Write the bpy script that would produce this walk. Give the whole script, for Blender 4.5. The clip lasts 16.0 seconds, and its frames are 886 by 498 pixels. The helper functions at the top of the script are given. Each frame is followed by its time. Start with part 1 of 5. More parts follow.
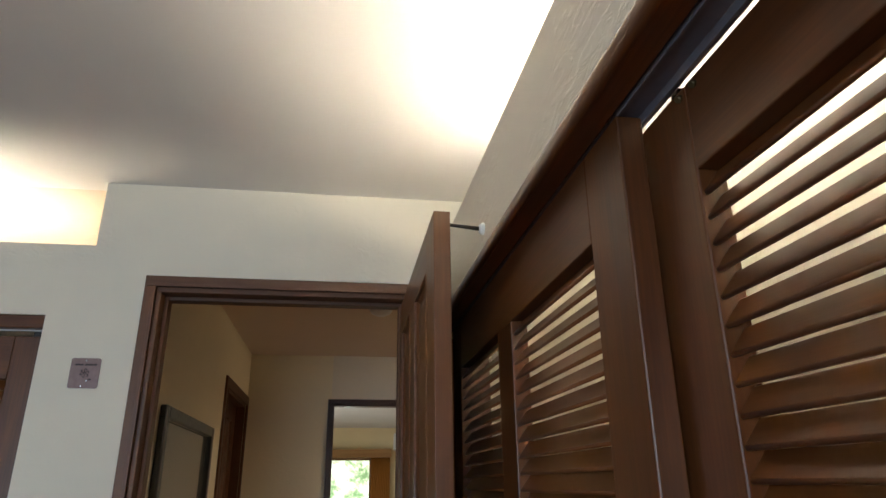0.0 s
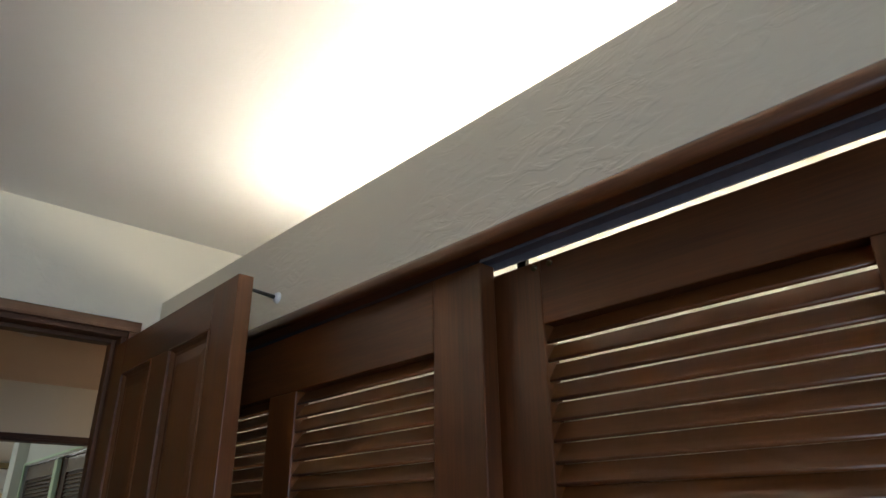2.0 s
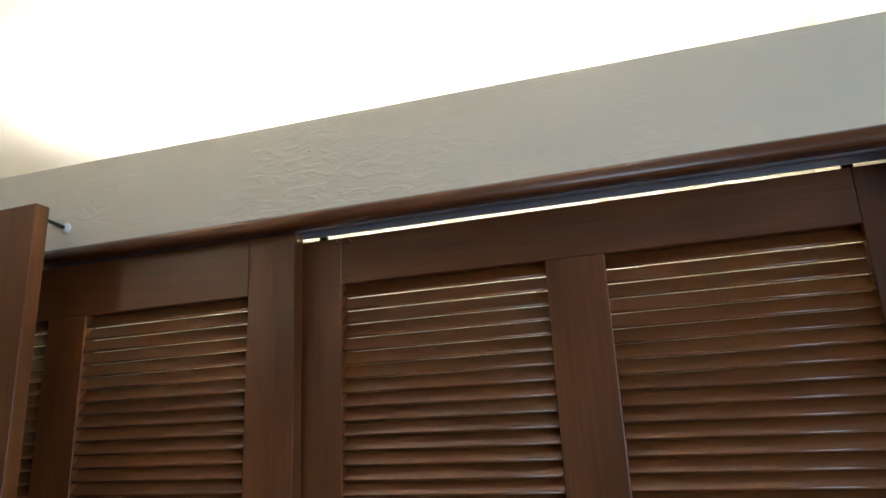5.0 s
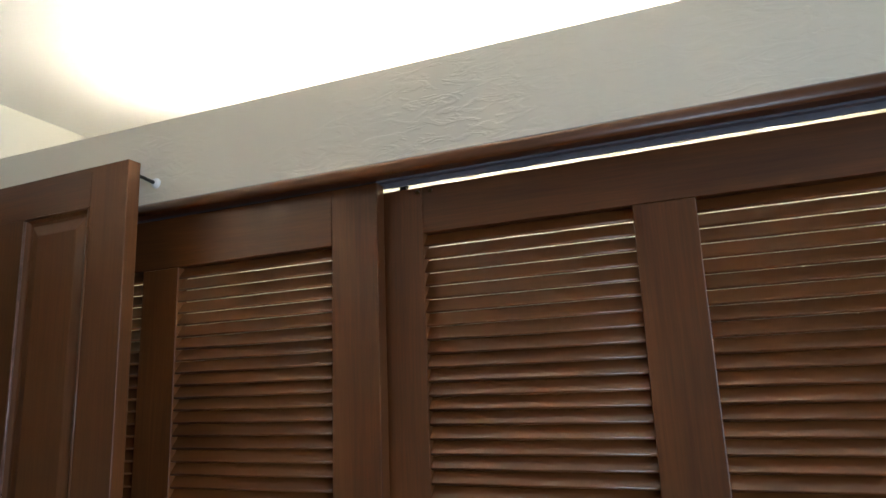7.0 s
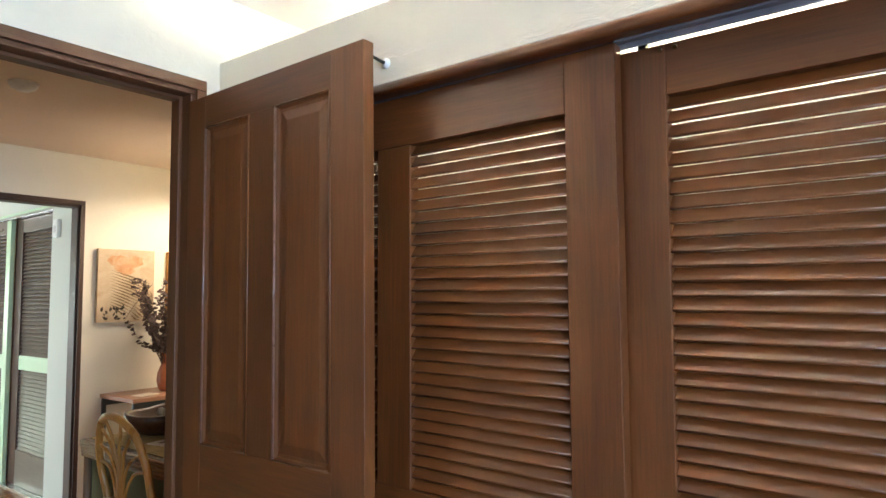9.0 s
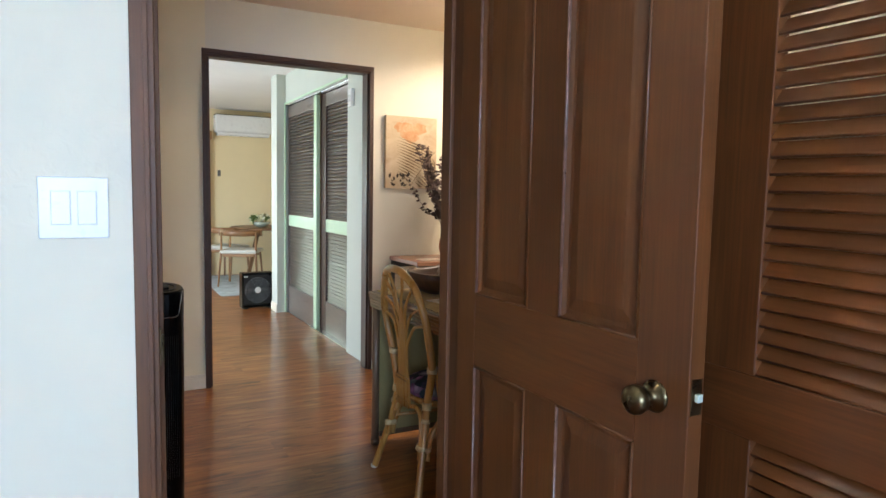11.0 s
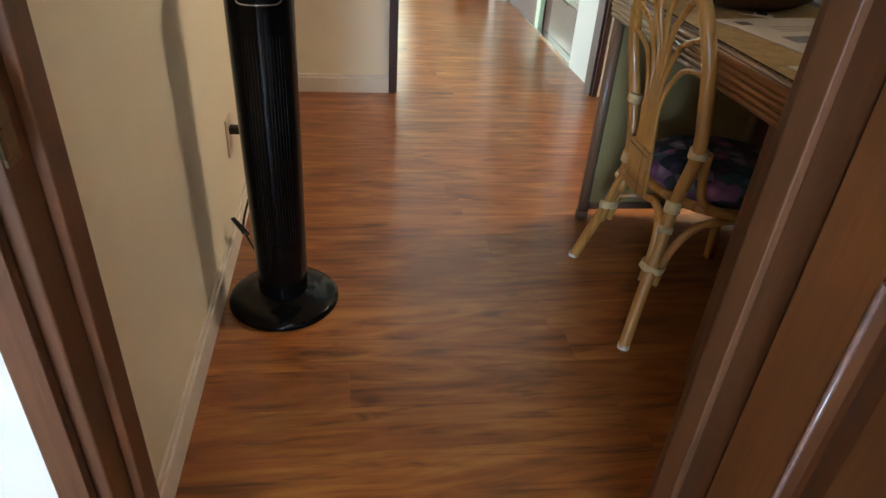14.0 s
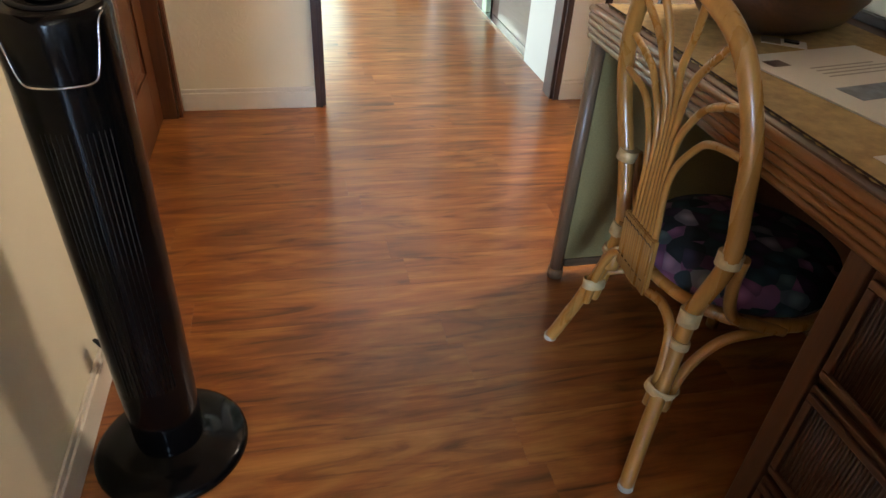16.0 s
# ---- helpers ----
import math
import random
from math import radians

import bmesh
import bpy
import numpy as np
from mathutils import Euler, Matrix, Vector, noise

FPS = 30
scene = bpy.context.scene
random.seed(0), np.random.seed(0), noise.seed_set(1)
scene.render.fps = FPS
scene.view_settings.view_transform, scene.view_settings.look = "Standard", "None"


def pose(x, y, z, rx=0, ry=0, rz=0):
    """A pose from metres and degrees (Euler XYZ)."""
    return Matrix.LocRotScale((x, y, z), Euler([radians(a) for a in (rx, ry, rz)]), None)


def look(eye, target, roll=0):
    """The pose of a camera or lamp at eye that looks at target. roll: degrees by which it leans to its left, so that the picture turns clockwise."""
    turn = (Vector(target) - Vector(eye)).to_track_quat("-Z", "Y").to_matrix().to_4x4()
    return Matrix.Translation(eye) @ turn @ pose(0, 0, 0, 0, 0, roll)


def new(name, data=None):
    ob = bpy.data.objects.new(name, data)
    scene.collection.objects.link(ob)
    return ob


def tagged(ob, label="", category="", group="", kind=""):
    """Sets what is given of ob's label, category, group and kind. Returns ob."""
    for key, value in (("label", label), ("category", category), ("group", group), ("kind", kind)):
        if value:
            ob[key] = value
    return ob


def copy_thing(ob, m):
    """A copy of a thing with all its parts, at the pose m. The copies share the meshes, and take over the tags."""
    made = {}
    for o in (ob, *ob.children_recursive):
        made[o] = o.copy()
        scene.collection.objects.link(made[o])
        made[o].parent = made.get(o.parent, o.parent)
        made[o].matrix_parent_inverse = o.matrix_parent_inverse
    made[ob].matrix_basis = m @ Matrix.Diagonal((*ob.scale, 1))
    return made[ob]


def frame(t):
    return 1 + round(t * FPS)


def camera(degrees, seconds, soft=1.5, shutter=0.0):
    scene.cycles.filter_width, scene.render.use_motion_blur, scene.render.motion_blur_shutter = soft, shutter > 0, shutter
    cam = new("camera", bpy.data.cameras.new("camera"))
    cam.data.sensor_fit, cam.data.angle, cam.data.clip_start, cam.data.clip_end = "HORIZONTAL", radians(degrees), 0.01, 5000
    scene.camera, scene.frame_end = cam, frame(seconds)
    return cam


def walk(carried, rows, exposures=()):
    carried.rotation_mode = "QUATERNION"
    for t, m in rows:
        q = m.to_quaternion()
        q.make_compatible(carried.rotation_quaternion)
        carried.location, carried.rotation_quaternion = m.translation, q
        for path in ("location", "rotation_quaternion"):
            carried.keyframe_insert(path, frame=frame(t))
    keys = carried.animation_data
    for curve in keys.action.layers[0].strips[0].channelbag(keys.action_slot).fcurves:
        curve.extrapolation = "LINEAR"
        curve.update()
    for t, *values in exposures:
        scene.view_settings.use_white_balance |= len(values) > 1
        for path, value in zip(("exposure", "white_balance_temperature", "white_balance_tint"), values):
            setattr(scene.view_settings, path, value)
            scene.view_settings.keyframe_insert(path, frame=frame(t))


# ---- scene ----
cam = camera(68.8, 16.0)
PATH = [
    (0, (0.165, 0.105, 1.5), (0.457, 1.956, 2.2), -0.7),
    (0.5, (0.126, 0.093, 1.514), (0.572, 1.901, 2.246), -1.1),
    (1, (0.032, 0.111, 1.527), (0.755, 1.809, 2.297), -1.5),
    (1.5, (-0.107, 0.127, 1.536), (0.911, 1.658, 2.324), -1.4),
    (2, (-0.222, 0.088, 1.537), (1.033, 1.428, 2.331), -1.0),
    (2.5, (-0.337, 0.028, 1.517), (1.065, 1.251, 2.25), -1.2),
    (3, (-0.408, -0.013, 1.519), (1.127, 1.084, 2.185), -1.1),
    (3.5, (-0.481, -0.013, 1.529), (1.231, 0.858, 2.087), -2.1),
    (4, (-0.567, 0.04, 1.503), (1.236, 0.689, 2.075), -2.7),
    (4.2, (-0.608, 0.052, 1.502), (1.212, 0.636, 2.091), -2.9),
    (6.3, (-0.729, 0.107, 1.502), (1.124, 0.67, 1.999), -3.2),
    (6.5, (-0.722, 0.112, 1.501), (1.121, 0.726, 1.978), -3.2),
    (7, (-0.708, 0.131, 1.486), (1.106, 0.858, 1.912), -2.8),
    (7.5, (-0.708, 0.159, 1.466), (1.069, 1.0, 1.835), -2.3),
    (8, (-0.701, 0.175, 1.45), (1.018, 1.15, 1.755), -1.6),
    (8.5, (-0.718, 0.211, 1.442), (0.938, 1.309, 1.668), -1.2),
    (9, (-0.734, 0.247, 1.416), (0.835, 1.478, 1.574), -0.7),
    (9.5, (-0.73, 0.288, 1.381), (0.694, 1.69, 1.459), -0.0),
    (9.7, (-0.713, 0.318, 1.371), (0.638, 1.792, 1.406), -0.4),
    (11.8, (-0.353, 0.836, 1.185), (0.287, 2.69, 0.791), 3.0),
    (12, (-0.32, 0.895, 1.173), (0.225, 2.758, 0.69), 3.1),
    (12.5, (-0.234, 1.036, 1.143), (0.117, 2.877, 0.445), 3.4),
    (13, (-0.196, 1.199, 1.115), (0.102, 2.984, 0.263), 4.0),
    (13.5, (-0.166, 1.402, 1.127), (0.122, 3.135, 0.172), 4.2),
    (14, (-0.114, 1.595, 1.117), (0.16, 3.266, 0.052), 4.1),
    (14.5, (-0.071, 1.786, 1.115), (0.181, 3.405, -0.031), 4.3),
    (15, (-0.039, 1.938, 1.125), (0.24, 3.538, -0.042), 4.1),
    (15.5, (-0.018, 2.069, 1.136), (0.31, 3.653, -0.041), 4.1),
    (16, (-0.002, 2.143, 1.145), (0.403, 3.73, -0.002), 3.9),
]

BED_W, LIV_W, HALL_W, TUBE_E, GARDEN_E = 30.0, 52.0, 46.0, 92.0, 2.2
EXPOSURES = [(0, 0.05, 8000, 14), (1.0, -0.05, 7900, 13), (2.0, -0.45, 7400, 12), (2.5, -0.55, 7300, 12), (3.5, -0.35, 7300, 11), (4.2, 0.35, 7400, 10), (6.3, 0.1, 7400, 10), (7.5, 0.65, 7200, 10), (8.5, 1.15, 7100, 10), (9.7, 1.6, 6800, 10), (11.8, 1.25, 6700, 11), (13.0, 1.25, 6800, 11), (13.6, 1.5, 6900, 11), (14.5, 2.2, 7000, 12), (15.0, 2.25, 7000, 12), (16, 2.05, 6800, 12)]
walk(cam, [(t, look(eye, target, roll)) for t, eye, target, roll in PATH], EXPOSURES)

# ---- world, daylight, lamps ----
world = bpy.data.worlds.new("world")
scene.world = world
world.use_nodes = True
sky = world.node_tree.nodes.new("ShaderNodeTexSky")
sky.sky_type, sky.sun_disc, sky.sun_elevation, sky.sun_rotation = "NISHITA", False, radians(48), radians(200)
world.node_tree.links.new(sky.outputs[0], world.node_tree.nodes["Background"].inputs[0])
world.node_tree.nodes["Background"].inputs[1].default_value = 0.12


def area(name, m, w, h, watts, colour):
    lamp = bpy.data.lights.new(name, "AREA")
    lamp.shape, lamp.size, lamp.size_y, lamp.energy, lamp.color = "RECTANGLE", w, h, watts, colour
    ob = new(name, lamp)
    ob.matrix_basis = m
    return ob


sun = bpy.data.lights.new("sun", "SUN")
sun.energy, sun.angle, sun.color = 3.0, radians(0.5), (1, 0.95, 0.86)
new("sun", sun).matrix_basis = look((0, 0, 9), (2.0, 5.5, 0))
area("bedroom_window_daylight", look((-1.25, -2.36, 1.45), (-0.5, 2.1, 0.9)), 1.8, 1.1, BED_W, (0.44, 0.67, 1.0)).data.spread = radians(115)
area("glass_door_daylight", look((-1.95, 7.6, 0.85), (2, 7.2, 0.5)), 2.6, 1.5, LIV_W, (0.70, 0.86, 1.0))
spot = bpy.data.lights.new("downlight_bulb", "SPOT")
spot.energy, spot.spot_size, spot.spot_blend, spot.shadow_soft_size, spot.color = HALL_W, radians(165), 0.2, 0.24, (1.0, 0.86, 0.74)
new("downlight_bulb", spot).matrix_basis = pose(2.04, 4.02, 2.40)

# ---- materials ----
MATS = {}


def nodes_of(name):
    m = bpy.data.materials.new(name)
    m.use_nodes = True
    t = m.node_tree
    return m, t, t.nodes["Principled BSDF"]


def add(t, kind, **values):
    n = t.nodes.new(kind)
    for k, v in values.items():
        n.inputs[k.replace("_", " ")].default_value = v
    return n


def ramp(t, src, stops):
    n = t.nodes.new("ShaderNodeValToRGB")
    e = n.color_ramp.elements
    while len(e) < len(stops):
        e.new(0.5)
    for el, (p, c) in zip(e, stops):
        el.position, el.color = p, (*c, 1) if len(c) == 3 else c
    t.links.new(src, n.inputs[0])
    return n.outputs[0]


def mul(t, a, b, fac=1.0, mode="MULTIPLY"):
    n = t.nodes.new("ShaderNodeMix")
    n.data_type, n.blend_type = "RGBA", mode
    n.inputs[0].default_value = fac
    t.links.new(a, n.inputs[6])
    t.links.new(b, n.inputs[7])
    return n.outputs[2]


def bump(t, bsdf, src, strength, dist):
    n = t.nodes.new("ShaderNodeBump")
    n.inputs["Strength"].default_value, n.inputs["Distance"].default_value = strength, dist
    t.links.new(src, n.inputs["Height"])
    t.links.new(n.outputs[0], bsdf.inputs["Normal"])


def coords(t, scale, jitter=True):
    """Object coordinates, shifted for each object, scaled."""
    tc = t.nodes.new("ShaderNodeTexCoord")
    src = tc.outputs["Object"]
    if jitter:
        info = t.nodes.new("ShaderNodeObjectInfo")
        m = t.nodes.new("ShaderNodeVectorMath")
        m.operation = "MULTIPLY_ADD"
        t.links.new(info.outputs["Random"], m.inputs[0])
        m.inputs[1].default_value = (17.0, 9.0, 13.0)
        t.links.new(src, m.inputs[2])
        src = m.outputs[0]
    mp = t.nodes.new("ShaderNodeMapping")
    mp.inputs["Scale"].default_value = scale
    t.links.new(src, mp.inputs[0])
    return mp.outputs[0]


def noise_tex(t, vec, scale, detail=4.0, rough=0.55, distort=0.0):
    n = add(t, "ShaderNodeTexNoise", Scale=scale, Detail=detail, Roughness=rough, Distortion=distort)
    t.links.new(vec, n.inputs["Vector"])
    return n.outputs["Fac"]


def wood(name, dark, light, axis, rough=0.35, coat=0.25, vary=0.2, streak=0.28):
    key = (name, axis)
    if key in MATS:
        return MATS[key]
    m, t, b = nodes_of(f"{name}_{axis}")
    s = {"x": (1.0, 11, 11), "y": (11, 1.0, 11), "z": (11, 11, 1.0)}[axis]
    f = {"x": (6, 190, 190), "y": (190, 6, 190), "z": (190, 190, 6)}[axis]
    broad = noise_tex(t, coords(t, s), 1.0, 5, 0.6, 1.2)
    grain = noise_tex(t, coords(t, f), 1.0, 3, 0.6)
    col = ramp(t, broad, [(0.28, dark), (0.72, light)])
    col = mul(t, col, ramp(t, grain, [(0.25, (1 - streak,) * 3), (0.7, (1.0, 1.0, 1.0))]))
    info = t.nodes.new("ShaderNodeObjectInfo")
    col = mul(t, col, ramp(t, info.outputs["Random"], [(0, (1 - vary,) * 3), (1, (1.0, 1.0, 1.0))]))
    t.links.new(col, b.inputs["Base Color"])
    t.links.new(ramp(t, broad, [(0.2, (rough - 0.06,) * 3), (0.8, (rough + 0.08,) * 3)]), b.inputs["Roughness"])
    b.inputs["Coat Weight"].default_value, b.inputs["Coat Roughness"].default_value = coat, 0.22
    bump(t, b, grain, 0.15, 0.0006)
    MATS[key] = m
    return m


def plain(name, colour, rough=0.5, metal=0.0, vary=0.12, scale=30.0, rel=0.0, coat=0.0):
    if name in MATS:
        return MATS[name]
    m, t, b = nodes_of(name)
    n = noise_tex(t, coords(t, (1, 1, 1), False), scale, 5, 0.6)
    col = ramp(t, n, [(0.25, tuple(c * (1 - vary) for c in colour)), (0.75, tuple(min(1.0, c * (1 + vary * 0.5)) for c in colour))])
    t.links.new(col, b.inputs["Base Color"])
    t.links.new(ramp(t, n, [(0.2, (max(0.02, rough - 0.05),) * 3), (0.8, (min(1, rough + 0.08),) * 3)]), b.inputs["Roughness"])
    b.inputs["Metallic"].default_value, b.inputs["Coat Weight"].default_value = metal, coat
    if rel:
        bump(t, b, n, 0.4, rel)
    MATS[name] = m
    return m


def plaster(name, colour, rough, strength, size=26.0, dist=0.0015):
    """Painted plaster, with flattened trowel ridges and faint stains."""
    if name in MATS:
        return MATS[name]
    m, t, b = nodes_of(name)
    vec = coords(t, (1, 1, 1), False)
    stains = noise_tex(t, vec, 1.3, 4, 0.6)
    t.links.new(ramp(t, stains, [(0.3, tuple(c * 0.93 for c in colour)), (0.7, colour)]), b.inputs["Base Color"])
    b.inputs["Roughness"].default_value = rough
    patches = ramp(t, noise_tex(t, vec, 3.2, 2, 0.5), [(0.42, (0.05, 0.05, 0.05)), (0.62, (1.0, 1.0, 1.0))])
    ridges = ramp(t, noise_tex(t, coords(t, (1, 0.4, 1.2), False), size, 3, 0.5, 1.6), [(0.46, (0.0, 0.0, 0.0)), (0.62, (1.0, 1.0, 1.0))])
    fine = noise_tex(t, vec, 160, 3, 0.6)
    h = mul(t, ridges, patches)
    h = mul(t, h, fine, 0.12, "ADD")
    bump(t, b, h, strength, dist)
    MATS[name] = m
    return m


def glow(name, colour, strength):
    m, t, b = nodes_of(name)
    b.inputs["Base Color"].default_value = (*colour, 1)
    b.inputs["Emission Color"].default_value = (*colour, 1)
    b.inputs["Emission Strength"].default_value = strength
    return m


CLOSET = lambda axis: wood("closet_mahogany", (0.102, 0.0285, 0.008), (0.206, 0.067, 0.0175), axis, 0.38, 0.08, 0.2, 0.36)
CLOSET_SLAT = lambda axis: wood("closet_slat", (0.140, 0.0425, 0.0115), (0.196, 0.063, 0.0168), axis, 0.32, 0.3, 0.2, 0.2)
DOORWOOD = lambda axis: wood("door_mahogany", (0.098, 0.029, 0.0075), (0.180, 0.060, 0.015), axis, 0.42, 0.04)
TRIM = lambda axis: wood("casing_wood", (0.105, 0.036, 0.012), (0.190, 0.072, 0.025), axis, 0.5, 0.0)
DARKTRIM = lambda axis: wood("dark_casing", (0.045, 0.017, 0.009), (0.085, 0.034, 0.018), axis, 0.45, 0.1)
DESKWOOD = lambda axis: wood("desk_wood", (0.050, 0.016, 0.007), (0.135, 0.047, 0.019), axis, 0.35, 0.25)
OAK = lambda axis: wood("oak", (0.24, 0.11, 0.045), (0.42, 0.22, 0.10), axis, 0.45, 0.1)
WALL = plaster("wall_paint", (0.82, 0.775, 0.65), 0.75, 0.25)
# wall paint tinted yellow; the hall's warmer light is put into the colour
HALLWALL = plaster("warm_lit_paint", (0.88, 0.81, 0.61), 0.75, 0.25)
FASCIA = plaster("trowelled_paint", (0.80, 0.73, 0.60), 0.55, 0.4, 34.0, 0.0020)
LIVWALL = plaster("warm_paint", (0.84, 0.70, 0.44), 0.75, 0.2)
CEIL = plaster("ceiling_paint", (0.82, 0.81, 0.78), 0.9, 0.12)
BASE = plain("baseboard_paint", (0.78, 0.72, 0.60), 0.5, 0, 0.06, 20)
WHITE = plain("white_plastic", (0.82, 0.83, 0.83), 0.28, 0, 0.03, 20)
BLACK = plain("black_gloss_plastic", (0.003, 0.003, 0.0033), 0.13, 0, 0.2, 40, 0, 0.0)
BLACK.node_tree.nodes["Principled BSDF"].inputs["Specular IOR Level"].default_value = 0.2
BLACKMATT = plain("black_matt_plastic", (0.007, 0.007, 0.0075), 0.42, 0, 0.2, 40)
CHROME = plain("bright_metal", (0.72, 0.72, 0.74), 0.2, 1.0, 0.05)
STEEL = plain("track_steel", (0.42, 0.43, 0.46), 0.5, 0.6, 0.15, 60)
BRASS = plain("antique_brass", (0.15, 0.115, 0.065), 0.28, 1.0, 0.35, 40)
TRACK = plain("track_grey", (0.23, 0.225, 0.26), 0.5, 0.3, 0.15, 60)
IRON = plain("dark_iron", (0.06, 0.055, 0.05), 0.4, 0.9, 0.3, 50)


# ---- mesh helpers ----
def bx(bm, x0, x1, y0, y1, z0, z1, bev=0.0):
    r = bmesh.ops.create_cube(bm, size=1)
    for v in r["verts"]:
        v.co = Vector(((x0 + x1) / 2 + v.co.x * (x1 - x0), (y0 + y1) / 2 + v.co.y * (y1 - y0), (z0 + z1) / 2 + v.co.z * (z1 - z0)))
    if bev:
        es = list({e for v in r["verts"] for e in v.link_edges})
        bmesh.ops.bevel(bm, geom=es, offset=bev, segments=2, affect="EDGES", profile=0.5)
    return bm


def tube(bm, pts, r, n=8, caps=True):
    """A round rod along a polyline; r is a radius or one for each point."""
    pts = [Vector(p) for p in pts]
    rs = r if isinstance(r, (list, tuple)) else [r] * len(pts)
    up, rings = None, []
    for i, p in enumerate(pts):
        d = (pts[min(i + 1, len(pts) - 1)] - pts[max(i - 1, 0)]).normalized()
        if up is None:
            up = d.orthogonal().normalized()
        up = (up - d * up.dot(d)).normalized()
        side = d.cross(up)
        rings.append([bm.verts.new(p + rs[i] * (math.cos(a) * up + math.sin(a) * side)) for a in (2 * math.pi * k / n for k in range(n))])
    for a, b in zip(rings, rings[1:]):
        for k in range(n):
            bm.faces.new((a[k], a[(k + 1) % n], b[(k + 1) % n], b[k])).smooth = True
    if caps:
        bm.faces.new(rings[0][::-1])
        bm.faces.new(rings[-1])
    return bm


def curve(pts, steps=8):
    """Points of a smooth line through pts."""
    pts = [Vector(p) for p in pts]
    out = []
    for i in range(len(pts) - 1):
        p0, p1, p2, p3 = pts[max(i - 1, 0)], pts[i], pts[i + 1], pts[min(i + 2, len(pts) - 1)]
        for k in range(steps):
            u = k / steps
            out.append(0.5 * (2 * p1 + (p2 - p0) * u + (2 * p0 - 5 * p1 + 4 * p2 - p3) * u * u + (3 * p1 - p0 - 3 * p2 + p3) * u ** 3))
    return out + [pts[-1]]


def lathe(bm, prof, n=32, at=(0, 0, 0)):
    rings = []
    for r, z in prof:
        if r < 1e-5:
            rings.append([bm.verts.new((at[0], at[1], at[2] + z))])
        else:
            rings.append([bm.verts.new((at[0] + r * math.cos(2 * math.pi * k / n), at[1] + r * math.sin(2 * math.pi * k / n), at[2] + z)) for k in range(n)])
    for a, b in zip(rings, rings[1:]):
        for k in range(n):
            q = [a[k % len(a)], a[(k + 1) % len(a)], b[(k + 1) % len(b)], b[k % len(b)]]
            q = list(dict.fromkeys(q))
            if len(q) > 2:
                bm.faces.new(q).smooth = True
    return bm


def mesh_of(name, bm, mat):
    bmesh.ops.recalc_face_normals(bm, faces=bm.faces)
    me = bpy.data.meshes.new(name)
    bm.to_mesh(me)
    bm.free()
    me.materials.append(mat)
    return me


def part(name, bm, mat, parent, label=""):
    ob = new(name, bm if isinstance(bm, bpy.types.Mesh) else mesh_of(name, bm, mat))
    ob.parent = parent
    return tagged(ob, label)


def thing(name, m, label, category, group="", kind=""):
    ob = new(name)
    ob.matrix_basis = m
    ob.empty_display_size = 0.05
    return tagged(ob, label, category, group, kind)


def solo(name, bm, mat, label="", category="", group="", kind="", m=None):
    ob = new(name, mesh_of(name, bm, mat))
    if m is not None:
        ob.matrix_basis = m
    return tagged(ob, label, category, group, kind)


def setting(name, bm, mat, label=""):
    return solo(name, bm, mat, label, "", "", "structure")


B = bmesh.new

# ---- large structure ----
CZ = 2.43          # ceiling height
YB0, YB1 = 2.10, 2.22   # wall between bedroom and hall
YF0, YF1 = 4.865, 4.965  # wall between hall and living room


def wall(name, boxes, mat=WALL):
    bm = B()
    for b in boxes:
        bx(bm, *b)
    return setting(name, bm, mat)


wall("wall_door", [(-0.597, -0.412, YB0, YB1, 0, CZ), (-0.412, 0.372, YB0, YB1, 2.0985, CZ), (0.372, 1.42, YB0, YB1, 0, CZ),
                   (-0.70, -0.597, YB0, YB1, 0, 2.217), (-1.95, -0.70, YB0, YB1, 1.996, 2.217), (-2.8, -1.95, YB0, YB1, 0, 2.217)])
wall("wall_bedroom_back", [(-2.7, -2.2, -2.52, -2.4, 0, CZ), (-0.3, 1.3, -2.52, -2.4, 0, CZ), (-2.2, -0.3, -2.52, -2.4, 0, 0.85), (-2.2, -0.3, -2.52, -2.4, 2.05, CZ)])
wall("wall_bedroom_side", [(-2.82, -2.7, -2.52, 2.95, 0, CZ)])
def sag(ob):
    """The closet's head is not quite level."""
    for v in ob.data.vertices:
        v.co.z += (0.014 if v.co.z < 2.1 else 0.020) * (v.co.y - 1.4)


sag(wall("wall_closet_fascia", [(0.45, 0.54, -0.44, YB0, 1.967, 2.187)], FASCIA))
wall("wall_closet_end", [(0.45, 1.18, -0.54, -0.44, 0, CZ), (0.45, 0.57, -2.4, -0.54, 0, CZ), (0.45, 0.60, 2.03, YB0, 0, 1.967)])
wall("wall_closet_back", [(1.18, 1.28, -0.54, YB0, 0, CZ)])
wall("wall_left_closet", [(-2.7, -0.60, 2.85, 2.95, 0, CZ)])
# side and corner walls wear the tint that carries the warm light
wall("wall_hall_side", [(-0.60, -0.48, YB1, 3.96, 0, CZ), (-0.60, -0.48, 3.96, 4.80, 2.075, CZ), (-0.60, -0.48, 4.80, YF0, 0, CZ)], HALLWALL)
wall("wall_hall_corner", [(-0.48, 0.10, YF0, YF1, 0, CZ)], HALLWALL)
wall("wall_hall_far", [(0.10, 1.175, YF0, YF1, 2.09, CZ), (1.175, 2.72, YF0, YF1, 0, CZ)])
wall("wall_desk_side", [(1.30, 1.42, YB1, 3.62, 0, CZ), (1.42, 2.60, 3.50, 3.62, 0, CZ)])
wall("wall_hall_end", [(2.60, 2.72, 3.50, YF0, 0, CZ)])
SLIDERWALL = plaster("slider_wall_paint", (0.60, 0.63, 0.57), 0.7, 0.2)
wall("wall_living_slider", [(1.205, 1.32, YF1, 5.40, 0, CZ)], SLIDERWALL)
